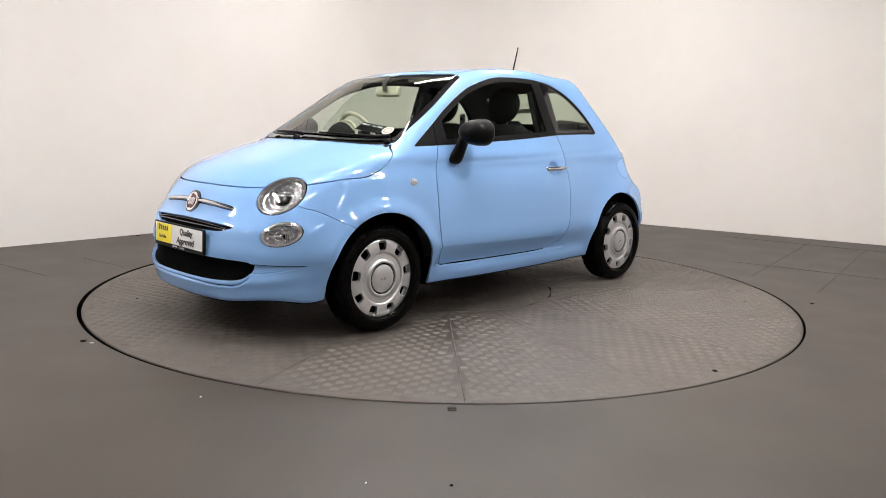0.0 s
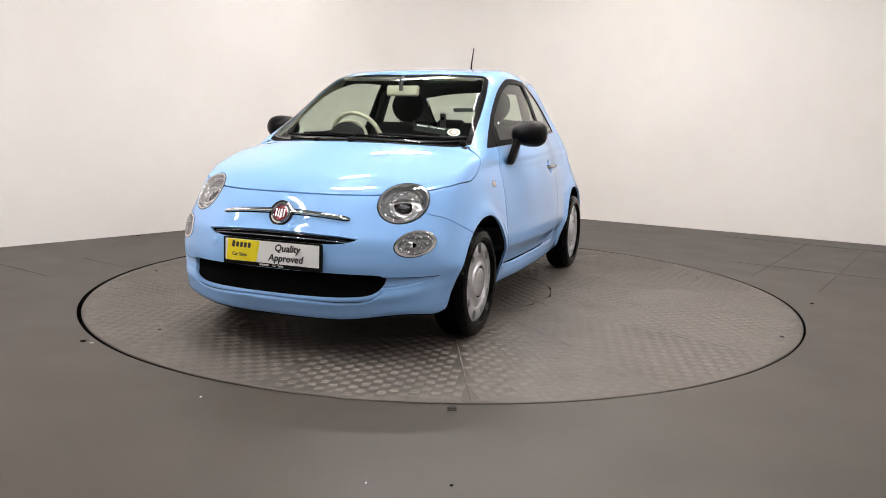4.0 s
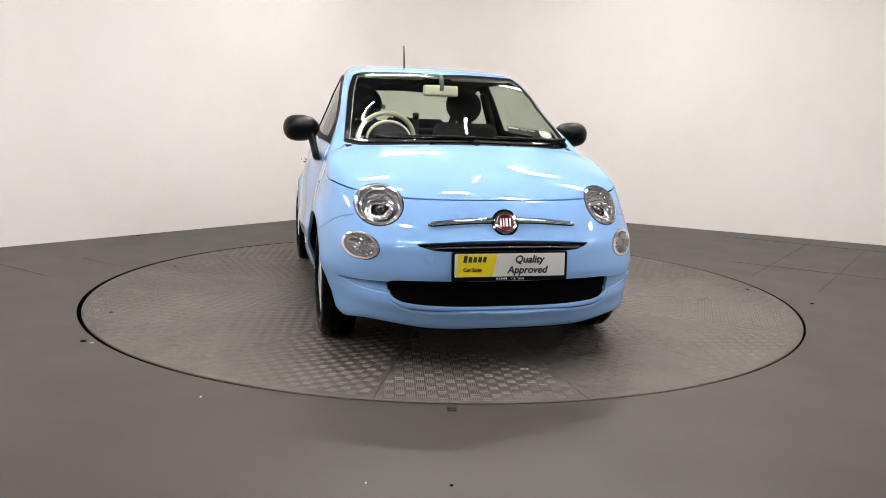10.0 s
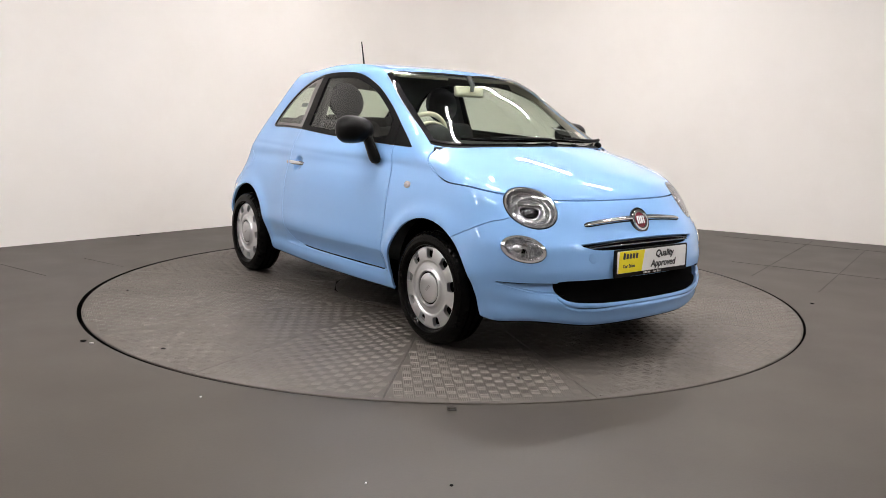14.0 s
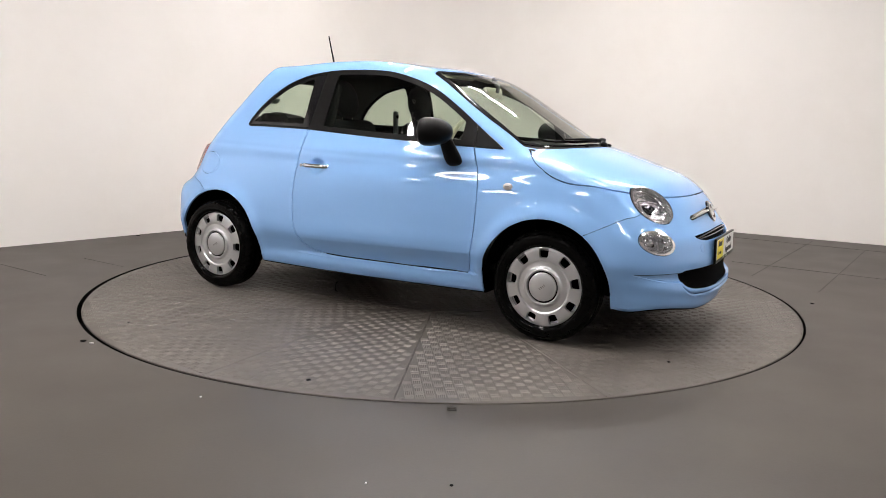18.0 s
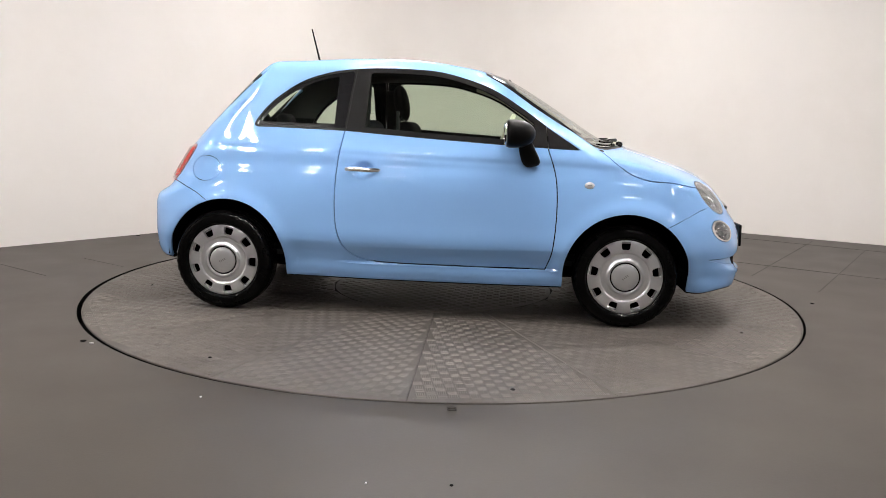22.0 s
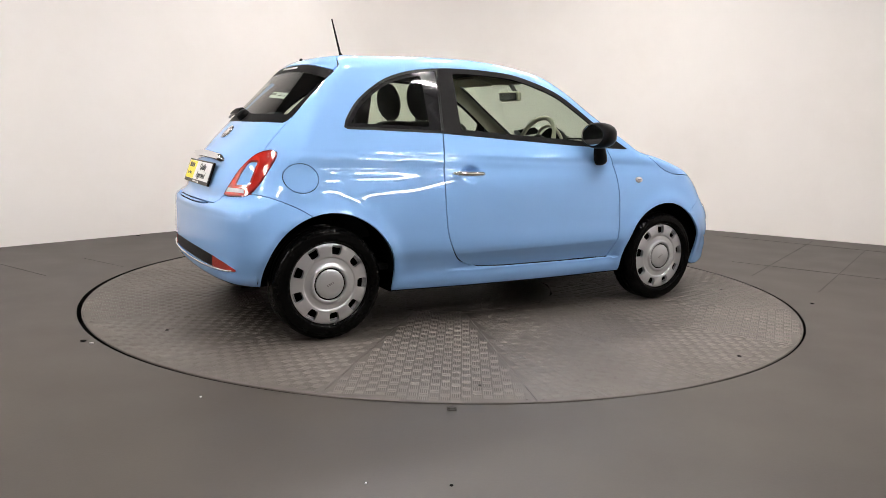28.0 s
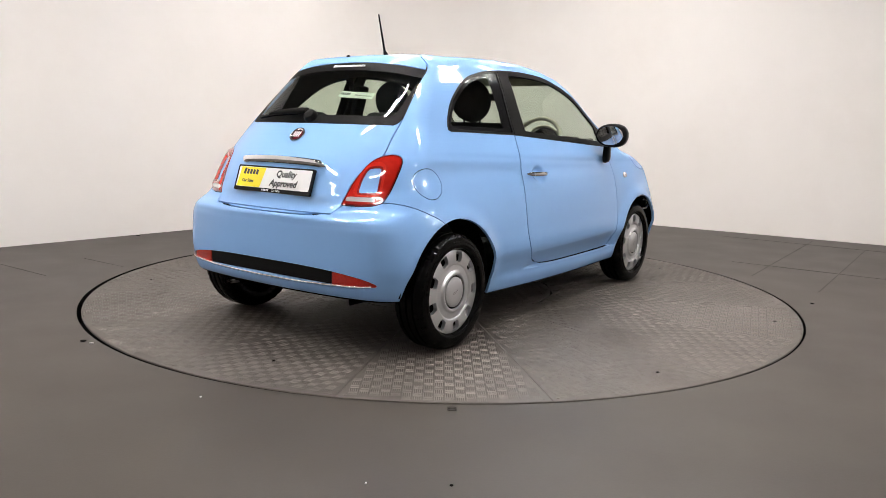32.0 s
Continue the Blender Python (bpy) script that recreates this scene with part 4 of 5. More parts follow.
def make_wheel():
    """A wheel at its centre, outer side to +y."""
    root = new("wheel")
    # tyre with three grooves and a lugged shoulder
    prof = [(0.186, -0.07), (0.195, -0.080), (0.225, -0.087), (0.25, -0.088), (0.268, -0.083), (0.279, -0.072), (0.2855, -0.060)]
    for g in (-0.038, 0.0, 0.038):
        prof += [(0.288, g - 0.006), (0.281, g - 0.004), (0.281, g + 0.004), (0.288, g + 0.006)]
    prof += [(0.2855, 0.060), (0.279, 0.072), (0.268, 0.083), (0.262, 0.0835), (0.258, 0.0862), (0.25, 0.0868), (0.244, 0.0868), (0.240, 0.0882), (0.228, 0.0880), (0.221, 0.0868), (0.2180, 0.0845), (0.2160, 0.0815), (0.2150, 0.076), (0.200, 0.060)]
    n = 216
    rings = []
    for k, (r, h) in enumerate(prof):
        ring = []
        for i in range(n):
            q = r
            if abs(abs(h) - 0.072) < 0.02 and r > 0.266 and (i // 2) % 3 == 0:
                q = r - 0.0025
            a = 2 * math.pi * i / n
            ring.append((q * math.cos(a), h, q * math.sin(a)))
        rings.append(ring)
    tyre = part("tyre", from_rings(rings, True, False, 30), M["rubber"], root, "black rubber tyre")
    # raised maker's marks on the sidewall, illegible
    for base_a, count in ((0.6, 5), (3.7, 6)):
        bm = bmesh.new()
        for i in range(count):
            a = base_a + i * 0.085
            m = Matrix.Rotation(-a, 4, "Y") @ Matrix.Translation((0.234, 0.0885, 0)) @ Matrix.Diagonal((0.020, 0.0022, 0.013, 1))
            bmesh.ops.create_cube(bm, size=1, matrix=m)
        part("sidewall_mark", bm, M["rubber"], tyre)
    # steel rim behind the cover
    part("rim", lathe([(0.188, -0.075), (0.178, -0.06), (0.16, -0.03), (0.16, 0.03), (0.12, 0.045), (0.05, 0.05), (0.001, 0.05)], 64, "y"), M["gap_black"], root, "dark steel rim")
    part("rim_edge", lathe([(0.186, 0.050), (0.196, 0.056), (0.204, 0.060), (0.199, 0.054)], 96, "y"), M["silver_dark"], root)
    # cover with nine windows
    cover_prof = [(0.0705, 0.058), (0.0715, 0.0765), (0.0735, 0.0800), (0.080, 0.0805), (0.085, 0.0780), (0.0895, 0.0720), (0.093, 0.0690), (0.100, 0.0676), (0.110, 0.0666), (0.1185, 0.0658), (0.1215, 0.0668), (0.1240, 0.0700), (0.1265, 0.0724), (0.131, 0.0730), (0.138, 0.0732), (0.144, 0.0733), (0.152, 0.0732), (0.160, 0.0728), (0.168, 0.0722), (0.176, 0.0714), (0.184, 0.0700), (0.190, 0.0682), (0.195, 0.0650), (0.1985, 0.0600), (0.2, 0.052)]
    cover_prof = [(r * 1.07 + 0.054 * (0.2 - r), h) for r, h in cover_prof]
    net = net_from_profile(cover_prof, 270)
    f = np.full(len(net[0]), 9.0)
    for k in range(9):
        a = 2 * math.pi * (k + 0.25) / 9
        hole = round_poly([(0.150, -0.0220), (0.150, 0.0220), (0.2000, 0.0285), (0.2000, -0.0285)], 0.012, 4)
        c, s = math.cos(a), math.sin(a)
        q = np.stack([net[0][:, 0] * c + net[0][:, 2] * s, -net[0][:, 0] * s + net[0][:, 2] * c], 1)
        near = (np.abs(q[:, 1]) < 0.06) & (q[:, 0] > 0)
        w = np.full(len(q), 9.0)
        w[near] = poly_dist(q[near], hole)
        f = np.minimum(f, w)
    cover = sheet("wheel_cover", keep(net, -f), M["silver_paint"], root, "silver plastic wheel cover with nine windows", 0.020)
    part("cover_ring", lathe([(0.0755, 0.070), (0.0770, 0.0742), (0.0808, 0.0742), (0.0825, 0.070)], 72, "y"), M["gap_black"], cover)
    part("hub_cap", lathe([(0.0755, 0.066), (0.0745, 0.0765), (0.070, 0.0790), (0.04, 0.0812), (0.02, 0.0822), (0.001, 0.0825)], 64, "y"), M["silver_paint"], cover, "round silver hub cap")
    bm = bmesh.new()
    for i in range(4):
        bmesh.ops.create_cube(bm, size=1, matrix=pose((i - 1.5) * 0.011, 0.0818, 0, 0, 12, 0) @ Matrix.Diagonal((0.0045, 0.0016, 0.012, 1)))
    part("cap_emblem", bm, M["silver_dark"], cover)
    return root


def arch_liners():
    for ax, r in ((0.0, 0.362), (AXLE_R + 0.017, 0.368)):
        for s in (-1, 1):
            rings = []
            for y in (0.40, 0.60, 0.72):
                ring = [(ax + r * math.cos(a), s * y, 0.295 + r * math.sin(a)) for a in np.linspace(0.02, math.pi - 0.02, 40)]
                rings.append(ring)
            part("wheel_arch_liner", from_rings(rings, False, False), M["gap_black"], car, "black wheel arch liner")
            bm = plate_bm([(r * math.cos(a), r * math.sin(a)) for a in np.linspace(-0.2, math.pi + 0.2, 40)], 0.004)
            ob = part("wheel_arch_wall", bm, M["gap_black"], car)
            ob.matrix_local = Matrix.Translation((ax, s * 0.40, 0.295)) @ Matrix.Rotation(math.pi / 2, 4, "X")


first = make_wheel()
first.parent = car
for k, (wx, s) in enumerate(((0.0, 1), (0.0, -1), (AXLE_R, 1), (AXLE_R, -1))):
    spin = (0, 41, 22, 28)[k]
    m = pose(wx, s * WHEEL_Y, HUB_Z, 0, spin, 0) if s > 0 else pose(wx, s * WHEEL_Y, HUB_Z, 0, 0, 180) @ pose(0, 0, 0, 0, spin, 0)
    w = first if k == 0 else copy_thing(first, m)
    w.matrix_local = m
    w["label"] = "black tyre on a silver-covered steel wheel"
arch_liners()
for ax in (0.0, AXLE_R):
    part("axle", tube([(ax, -0.6, HUB_Z), (ax, 0.6, HUB_Z)], 0.035), M["gap_black"], car)


# ---- frames of reference on the skin ----
def on_skins(pts):
    """Moves points near the skin onto it; returns places and outward normals."""
    p = np.array(pts, float)
    for _ in range(7):
        n = skin_normals(p)
        p = p - n * shell(p)[:, None] * 0.85
    return p, skin_normals(p)


def on_skin(x, y, z, lift=0.0):
    p, n = on_skins([[x, y, z]])
    return Vector(p[0] + n[0] * lift), Vector(n[0])


def facing(place, normal, right):
    """A pose at place whose z looks along normal and whose x points to the right."""
    z = Vector(normal).normalized()
    x = (Vector(right) - z * z.dot(Vector(right))).normalized()
    y = z.cross(x)
    return Matrix.Translation(place) @ Matrix((x, y, z)).transposed().to_4x4()


def placed(ob, m):
    ob.matrix_local = m
    return ob


# ---- lamps ----
def lamp_frame(c, u, v, s):
    u, v = Vector(u).normalized(), Vector(v)
    v = (v - u * u.dot(v)).normalized()
    n = u.cross(v)
    if n.x < 0:
        n = -n
    m = Matrix((Vector(u), Vector(v), n)).transposed().to_4x4()
    m.translation = Vector(c)
    if s > 0:
        m = Matrix.Diagonal((1, -1, 1, 1)) @ m @ Matrix.Diagonal((-1, 1, 1, 1))
    return m


def bowl(a, b, depth, n=56, rows=8, lip=0.0):
    rings = []
    for k in range(rows):
        t = k / (rows - 1)
        r = math.cos(t * math.pi / 2 * 0.86)
        rings.append([(a * r * math.cos(2 * math.pi * i / n), b * r * math.sin(2 * math.pi * i / n), lip - depth * math.sin(t * math.pi / 2)) for i in range(n)])
    return from_rings(rings, True, False, 60)


def d_ring(a, b, h, tube_r, n=48):
    """A ring with a flattened top, like a half-closed eyelid."""
    pts = []
    for i in range(n + 1):
        t = 2 * math.pi * i / n
        y = b * math.sin(t)
        if y > h:
            y = h + (y - h) * 0.22
        pts.append((a * math.cos(t), y, 0))
    return tube(pts, tube_r, 8)


def head_lamp(s):
    turn = mirrored if s > 0 else (lambda m: m)
    root = new("headlamp")
    root.parent = car
    root["label"] = "round clear headlamp with a dark projector and chrome rings"
    m = lamp_frame(HEAD_C, HEAD_U, HEAD_V, s)
    h = P["head"]
    f = axis_dist(h[0], HEAD_C, HEAD_LONG, HEAD_SHORT, HEAD_A, HEAD_B)
    sheet("lens", turn(keep(h, f + 0.006)), M["lamp_lens"], root, "clear domed lens", 0.0, 0.004)
    sheet("bezel", turn(keep(h, np.maximum(-f - 0.0035, f))), M["black_gloss"], root, "dark outer bezel", 0.02, 0.0)
    sheet("chrome_ring", turn(keep(h, np.maximum(-f - 0.011, f + 0.0035))), M["satin_chrome"], root, "chrome ring", 0.03, 0.0)
    me = lamp_frame(HEAD_C, HEAD_LONG, HEAD_SHORT, s)
    placed(part("reflector", bowl(0.121, 0.093, 0.060), M["lamp_bowl"], root, "silver reflector bowl"), me @ pose(0, 0, -0.016))
    band = bmesh.new()
    for i in range(30):
        a = math.pi * (0.16 + 0.68 * i / 29)
        for r in (0.072, 0.080, 0.088):
            bmesh.ops.create_cube(band, size=1, matrix=Matrix.Translation((r * math.cos(a), r * math.sin(a), -0.030)) @ Matrix.Rotation(a, 4, "Z") @ Matrix.Diagonal((0.0055, 0.0042, 0.006, 1)))
    placed(part("ribbed_reflector", band, M["rib_silver"], root), m)
    placed(part("outer_ring", tube([(0.104 * math.cos(a), 0.078 * math.sin(a), 0) for a in np.linspace(0, 2 * math.pi, 57)], 0.0065, 8), M["chrome"], root, "chrome ring"), me @ pose(0, 0, -0.022))
    placed(part("eyelid_ring", d_ring(0.066, 0.066, 0.024, 0.0085), M["chrome"], root, "chrome eyelid ring"), m @ pose(0, -0.004, -0.024))
    placed(part("inner_ring", d_ring(0.047, 0.048, 0.018, 0.004), M["rib_silver"], root), m @ pose(0, -0.006, -0.030))
    placed(part("black_mask", bowl(0.050, 0.040, 0.022, 40, 5), M["black_gloss"], root), m @ pose(0, -0.012, -0.036))
    placed(part("projector", lathe([(0.029, 0.0), (0.028, 0.010), (0.022, 0.018), (0.012, 0.024), (0.001, 0.026)], 40, "z"), M["black_glass"], root, "dark glass projector"), m @ pose(0, -0.008, -0.044))
    placed(part("projector_ring", lathe([(0.029, -0.004), (0.032, 0.002), (0.035, 0.0), (0.035, -0.006)], 40, "z"), M["chrome"], root), m @ pose(0, -0.008, -0.042))


def fog_lamp(s):
    turn = mirrored if s > 0 else (lambda m: m)
    root = new("daytime_lamp")
    root.parent = car
    root["label"] = "oval clear lamp with a chrome surround under the headlamp"
    m = lamp_frame(FOG_C, FOG_U, FOG_V, s)
    h = P["fog"]
    f = axis_dist(h[0], FOG_C, FOG_U, FOG_V, FOG_A, FOG_B)
    sheet("chrome_surround", turn(keep(h, np.maximum(-f - 0.010, f))), M["satin_chrome"], root, "chrome surround", 0.02, 0.003)
    sheet("lens", turn(keep(h, f + 0.010)), M["lamp_lens"], root, "clear lens", 0.0, 0.003)
    placed(part("reflector", bowl(0.094, 0.049, 0.040), M["fog_bowl"], root), m @ pose(0, 0, -0.012))
    placed(part("bulb_shield", lathe([(0.026, -0.03), (0.025, -0.012), (0.020, 0.0), (0.010, 0.005), (0.001, 0.006)], 28, "z"), M["fog_bowl"], root), m @ pose(-0.028, 0.004, -0.020))
    ribs = bmesh.new()
    for i in range(5):
        bmesh.ops.create_cube(ribs, size=1, matrix=pose(0.030 + (i - 2) * 0.0085, -0.002, -0.022) @ Matrix.Diagonal((0.0030, 0.034 - abs(i - 2) * 0.005, 0.012, 1)))
    placed(part("ribs", ribs, M["silver_dark"], root), m)


def tail_lamp(s):
    turn = mirrored if s > 0 else (lambda m: m)
    root = new("tail_lamp")
    root.parent = car
    root["label"] = "red tail lamp round a body-coloured centre"
    t = P["tail"]
    uz = np.stack([t[0] @ TAIL_U, t[0][:, 2]], 1)
    outer, hole = poly_dist(uz, TAIL_LAMP), poly_dist(uz, TAIL_HOLE)
    bulge = 0.016 * ramp(np.minimum(-outer, hole), 0.0, 0.03)
    dome = (t[0] + t[1] * bulge[:, None], t[1], t[2])
    white = np.maximum.reduce([uz[:, 1] - 0.752, 0.733 - uz[:, 1], -0.795 - uz[:, 0], uz[:, 0] + 0.655])
    sheet("red_lens", turn(keep(dome, np.maximum(-hole + 0.006, -white))), M["lens_red"], root, "red ribbed lens", 0.012)
    sheet("reversing_lens", turn(keep(dome, np.maximum(white, -hole))), M["lens_clear_white"], root, "white reversing lens", 0.006, -0.001)
    sheet("lens_edge", turn(keep(dome, -outer - 0.008)), M["lens_red_dark"], root, "dark red lens edge", 0.004, 0.0015)
    sheet("light_guide", turn(keep(dome, np.maximum.reduce([hole - 0.020, 0.007 - hole, 0.754 - uz[:, 1]]))), M["lens_red_bright"], root, "bright red light guide", 0.003, 0.0015)
    sheet("inner_rim", turn(keep(t, np.maximum(hole - 0.006, -hole - 0.003))), M["lens_red_dark"], root, "", 0.01, 0.003)
    sheet("painted_centre", turn(keep(t, hole + 0.003)), PAINT, root, "light blue painted centre", 0.01)
    # faint ribs under the lens
    lo = turn((t[0] + t[1] * 0.004, t[1], t[2]))
    sheet("lamp_housing", (lo[0] - lo[1] * 0.02, lo[1], lo[2]), M["lens_red_dark"], root, "", 0.0)


mat("lamp_bowl", (0.85, 0.85, 0.86), 0.2, 0.9, var=0.2, var_scale=70)
mat("rib_silver", (0.75, 0.75, 0.76), 0.25, 0.8)
mat("fog_bowl", (0.90, 0.90, 0.91), 0.13, 0.92, var=0.1, var_scale=60)
mat("black_glass", (0.02, 0.021, 0.024), 0.03, coat=1.0)
for s in (-1, 1):
    head_lamp(s)
    fog_lamp(s)
    tail_lamp(s)


# ---- front trim ----
def badge(parent, m, r, rimmed=True):
    root = part("badge", lathe([(r, -0.004), (r, 0.003), (r * 0.97, 0.006), (r * 0.82, 0.007), (r * 0.72, 0.004), (r * 0.71, 0.002)], 56, "z"), M["chrome"], parent, "round chrome badge with a dark red field")
    placed(root, m)
    part("red_field", lathe([(r * 0.72, 0.0022), (r * 0.4, 0.0040), (0.001, 0.0045)], 48, "z"), M["badge_red"], root)
    bars = bmesh.new()
    for i, w in enumerate((0.13, 0.11, 0.20, 0.13)):
        x = (-0.42, -0.17, 0.10, 0.40)[i] * r
        bmesh.ops.create_cube(bars, size=1, matrix=Matrix.Translation((x, 0, 0.0058)) @ Matrix.Diagonal((w * r, 0.72 * r, 0.0024, 1)))
    part("badge_mark", bars, M["ink_white"], root)
    if rimmed:
        part("badge_surround", lathe([(r * 1.19, -0.008), (r * 1.19, 0.001), (r * 1.0, 0.002)], 56, "z"), M["black_gloss"], root)
    return root


p, n = on_skin(0.65, 0.0, 0.657, 0.010)
badge(bumper_front, facing(p, (1, 0, 0.42), (0, 1, 0)), 0.053)
for s in (-1, 1):
    pts, rad, back_pts, back_rad = [], [], [], []
    for k in range(15):
        t = k / 14
        y = s * (0.045 + (0.348 - 0.045) * t)
        q, n = on_skin(0.62, y, 0.653 - 0.006 * t)
        pts.append(q + n * 0.006)
        thick = 0.0108 - 0.0035 * t
        rad.append(thick if t < 0.95 else thick * math.sqrt(max(0.04, 1 - ((t - 0.95) / 0.05) ** 2)))
        back_pts.append(q - n * 0.0065 + Vector((0, 0, 0.0025)))
        back_rad.append(rad[-1] + 0.0072)
    part("chrome_bar", tube(pts, rad, 12), M["chrome"], bumper_front, "slim chrome bar")
    part("bar_recess", tube(back_pts, back_rad, 12), M["black_gloss"], bumper_front)
sl = both(P["slot"])
sheet("slot_recess", (sl[0] - sl[1] * 0.030, sl[1], sl[2]), M["gap_black"], bumper_front, "black air slot", 0)
for z0, mt in ((0.553, "satin_dark"), (0.571, "black_gloss")):
    pts = []
    for k in range(41):
        y = -0.37 + 0.74 * k / 40
        q, n = on_skin(0.69, y, z0 + 0.004 * (y / 0.37) ** 2 * (1 if z0 < 0.56 else -1))
        pts.append(q - n * 0.010)
    part("slot_slat", tube(pts, 0.0036, 8), mat("satin_dark", (0.16, 0.16, 0.17), 0.25, 0.8) if mt == "satin_dark" else M[mt], bumper_front)
gr = both(P["grille"])
sheet("intake_recess", (gr[0] - gr[1] * 0.045, gr[1], gr[2]), M["gap_black"], bumper_front, "black lower intake", 0)
cells = np.array([(0.70, -0.52 + c * 0.0165 + (r % 2) * 0.008, 0.303 + r * 0.0158) for r in range(7) for c in range(64)])
cells = cells[poly_dist(np.stack([-np.abs(cells[:, 1]), cells[:, 2]], 1), GRILLE) < -0.004]
cell_p, cell_n = on_skins(cells)
verts, faces = [], []
for q in cell_p - cell_n * 0.030:
    for a in (28, 152):
        m = Matrix.Translation(q) @ Matrix.Rotation(radians(a), 4, "X")
        k = len(verts)
        verts += [m @ Vector((0.003 * i, 0.0085 * j, 0.0014 * h)) for i in (-1, 1) for j in (-1, 1) for h in (-1, 1)]
        faces += [tuple(k + i for i in f) for f in ((0, 1, 3, 2), (4, 6, 7, 5), (0, 4, 5, 1), (2, 3, 7, 6), (0, 2, 6, 4), (1, 5, 7, 3))]
mesh_bm = bpy.data.meshes.new("intake_mesh")
mesh_bm.from_pydata(verts, [], faces)
ob = part("intake_mesh", mesh_bm, M["gap_black"], bumper_front, "black honeycomb mesh")
ob["kind"] = "stuff"
q, n = on_skin(0.69, -0.355, 0.505, 0.0015)
placed(part("tow_eye_cover", lathe([(0.022, -0.004), (0.022, 0.0), (0.0205, 0.0006), (0.001, 0.0006)], 32, "z"), PAINT, bumper_front), facing(q, n, (0, 1, 0)))


# ---- show plates ----
def show_plate(parent, m):
    """A dealer's plate: black holder, white field, yellow slanted panel, dark lettering."""
    root = part("show_plate", plate_bm(round_poly([(-0.268, -0.068), (0.268, -0.068), (0.268, 0.062), (-0.268, 0.062)], 0.008), 0.012), M["black_satin"], parent, "white and yellow dealer plate in a black holder")
    placed(root, m)
    part("white_field", plate_bm(round_poly([(-0.256, -0.049), (0.256, -0.049), (0.256, 0.054), (-0.256, 0.054)], 0.006), 0.0015), M["plate_white"], root).location = (0, 0, 0.012)
    part("yellow_panel", plate_bm([(-0.249, -0.048), (-0.082, -0.048), (-0.062, 0.052), (-0.240, 0.052)], 0.001), M["plate_yellow"], root, "yellow slanted panel").location = (0, 0, 0.0135)
    logo = bmesh.new()
    for k in range(5):
        bmesh.ops.create_cube(logo, size=1, matrix=pose(-0.208 + k * 0.022, 0.026 + (0.002 if k else 0.004), 0.0150, 0, 0, -12) @ Matrix.Diagonal((0.015, 0.024 if k else 0.030, 0.001, 1)))
    part("logo_bars", logo, M["ink_dark"], root)
    for words, size, x, y, shear, mt, bold in (("Car Sales", 0.0225, -0.175, -0.018, 0.0, "ink_dark", 0.0007), ("Quality", 0.046, 0.086, 0.026, 0.22, "ink_dark", 0.0015), ("Approved", 0.046, 0.078, -0.021, 0.22, "ink_dark", 0.0015)):
        ob = part("lettering", text_bm(words, size, 0.0004, shear, bold), M[mt], root)
        ob.location = (x, y, 0.0150)
    part("holder_lettering", text_bm("Car Sales", 0.016, 0.0004), M["ink_white"], root).location = (0.036, -0.0585, 0.0124)
    bar = bmesh.new()
    for k in range(5):
        bmesh.ops.create_cube(bar, size=1, matrix=pose(-0.060 + k * 0.0105, -0.0582, 0.0124) @ Matrix.Diagonal((0.0065, 0.0085, 0.0008, 1)))
    part("holder_logo", bar, M["ink_white"], root)
    return root


show_plate(bumper_front, facing((0.735, 0.003, 0.483), (1, 0, 0.03), (0, 1, 0)))
show_plate(tailgate, facing((-2.748, 0.0, 0.808), (-1, 0, 0.34), (0, -1, 0)))

# ---- tailgate trim ----
pts = []
for k in range(25):
    y = -0.288 + 0.576 * k / 24
    q, n = on_skin(-2.70, y, 0.892)
    pts.append((q, n, y))
rings = []
for q, n, y in pts:
    e = min(1.0, (0.290 - abs(y)) / 0.03) ** 0.5
    prof = [(0.0, 0.024), (0.018, 0.022), (0.032, 0.012), (0.037, -0.002), (0.034, -0.016), (0.026, -0.022), (0.0, -0.022)]
    rings.append([q + n * (d * e) + Vector((0, 0, 1)) * (h * e) for d, h in prof])
part("tailgate_handle", from_rings(rings, True, True, 50), M["chrome"], tailgate, "chrome handle bar")
p, n = on_skin(-2.59, 0.0, 1.022, 0.004)
badge(tailgate, facing(p, n, (0, -1, 0)), 0.045, False)
q, n = on_skin(-2.14, 0.08, 1.45, 0.0)
placed(part("washer_jet", lathe([(0.011, -0.004), (0.010, 0.005), (0.005, 0.009), (0.001, 0.010)], 20, "z"), M["black_plastic"], tailgate, "small black washer jet"), facing(q, n, (0, -1, 0)))
# rear wiper
wiper = new("rear_wiper")
wiper.parent = tailgate
wiper["label"] = "black rear wiper at rest"
arm = []
for k in range(11):
    t = k / 10
    q, n = on_skin(-2.48, 0.02 + 0.38 * t, 1.118 + 0.008 * t)
    arm.append(q + n * (0.024 - 0.004 * t))
part("blade", tube([a - Vector((0.004, 0, 0.012)) for a in arm], 0.0065, 8), M["rubber"], wiper)
part("arm", tube(arm[:9], [0.019, 0.02, 0.019, 0.017, 0.015, 0.013, 0.011, 0.009, 0.007], 10), M["black_plastic"], wiper)
q, n = on_skin(-2.50, -0.005, 1.112, 0.0)
placed(part("pivot_cover", lathe([(0.036, 0.0), (0.036, 0.016), (0.03, 0.028), (0.018, 0.034), (0.001, 0.036)], 32, "z"), M["black_plastic"], wiper), facing(q, n, (0, -1, 0)))
# stickers in the rear window
q, n = on_skin(-2.33, -0.18, 1.20, -0.012)
st = placed(part("window_sticker", plate_bm(round_poly([(-0.11, -0.022), (0.11, -0.022), (0.11, 0.022), (-0.11, 0.022)], 0.004), 0.001), mat("sticker_pale", (0.62, 0.68, 0.62), 0.4), rear_window, "pale window sticker"), facing(q, n, (0, -1, 0)))
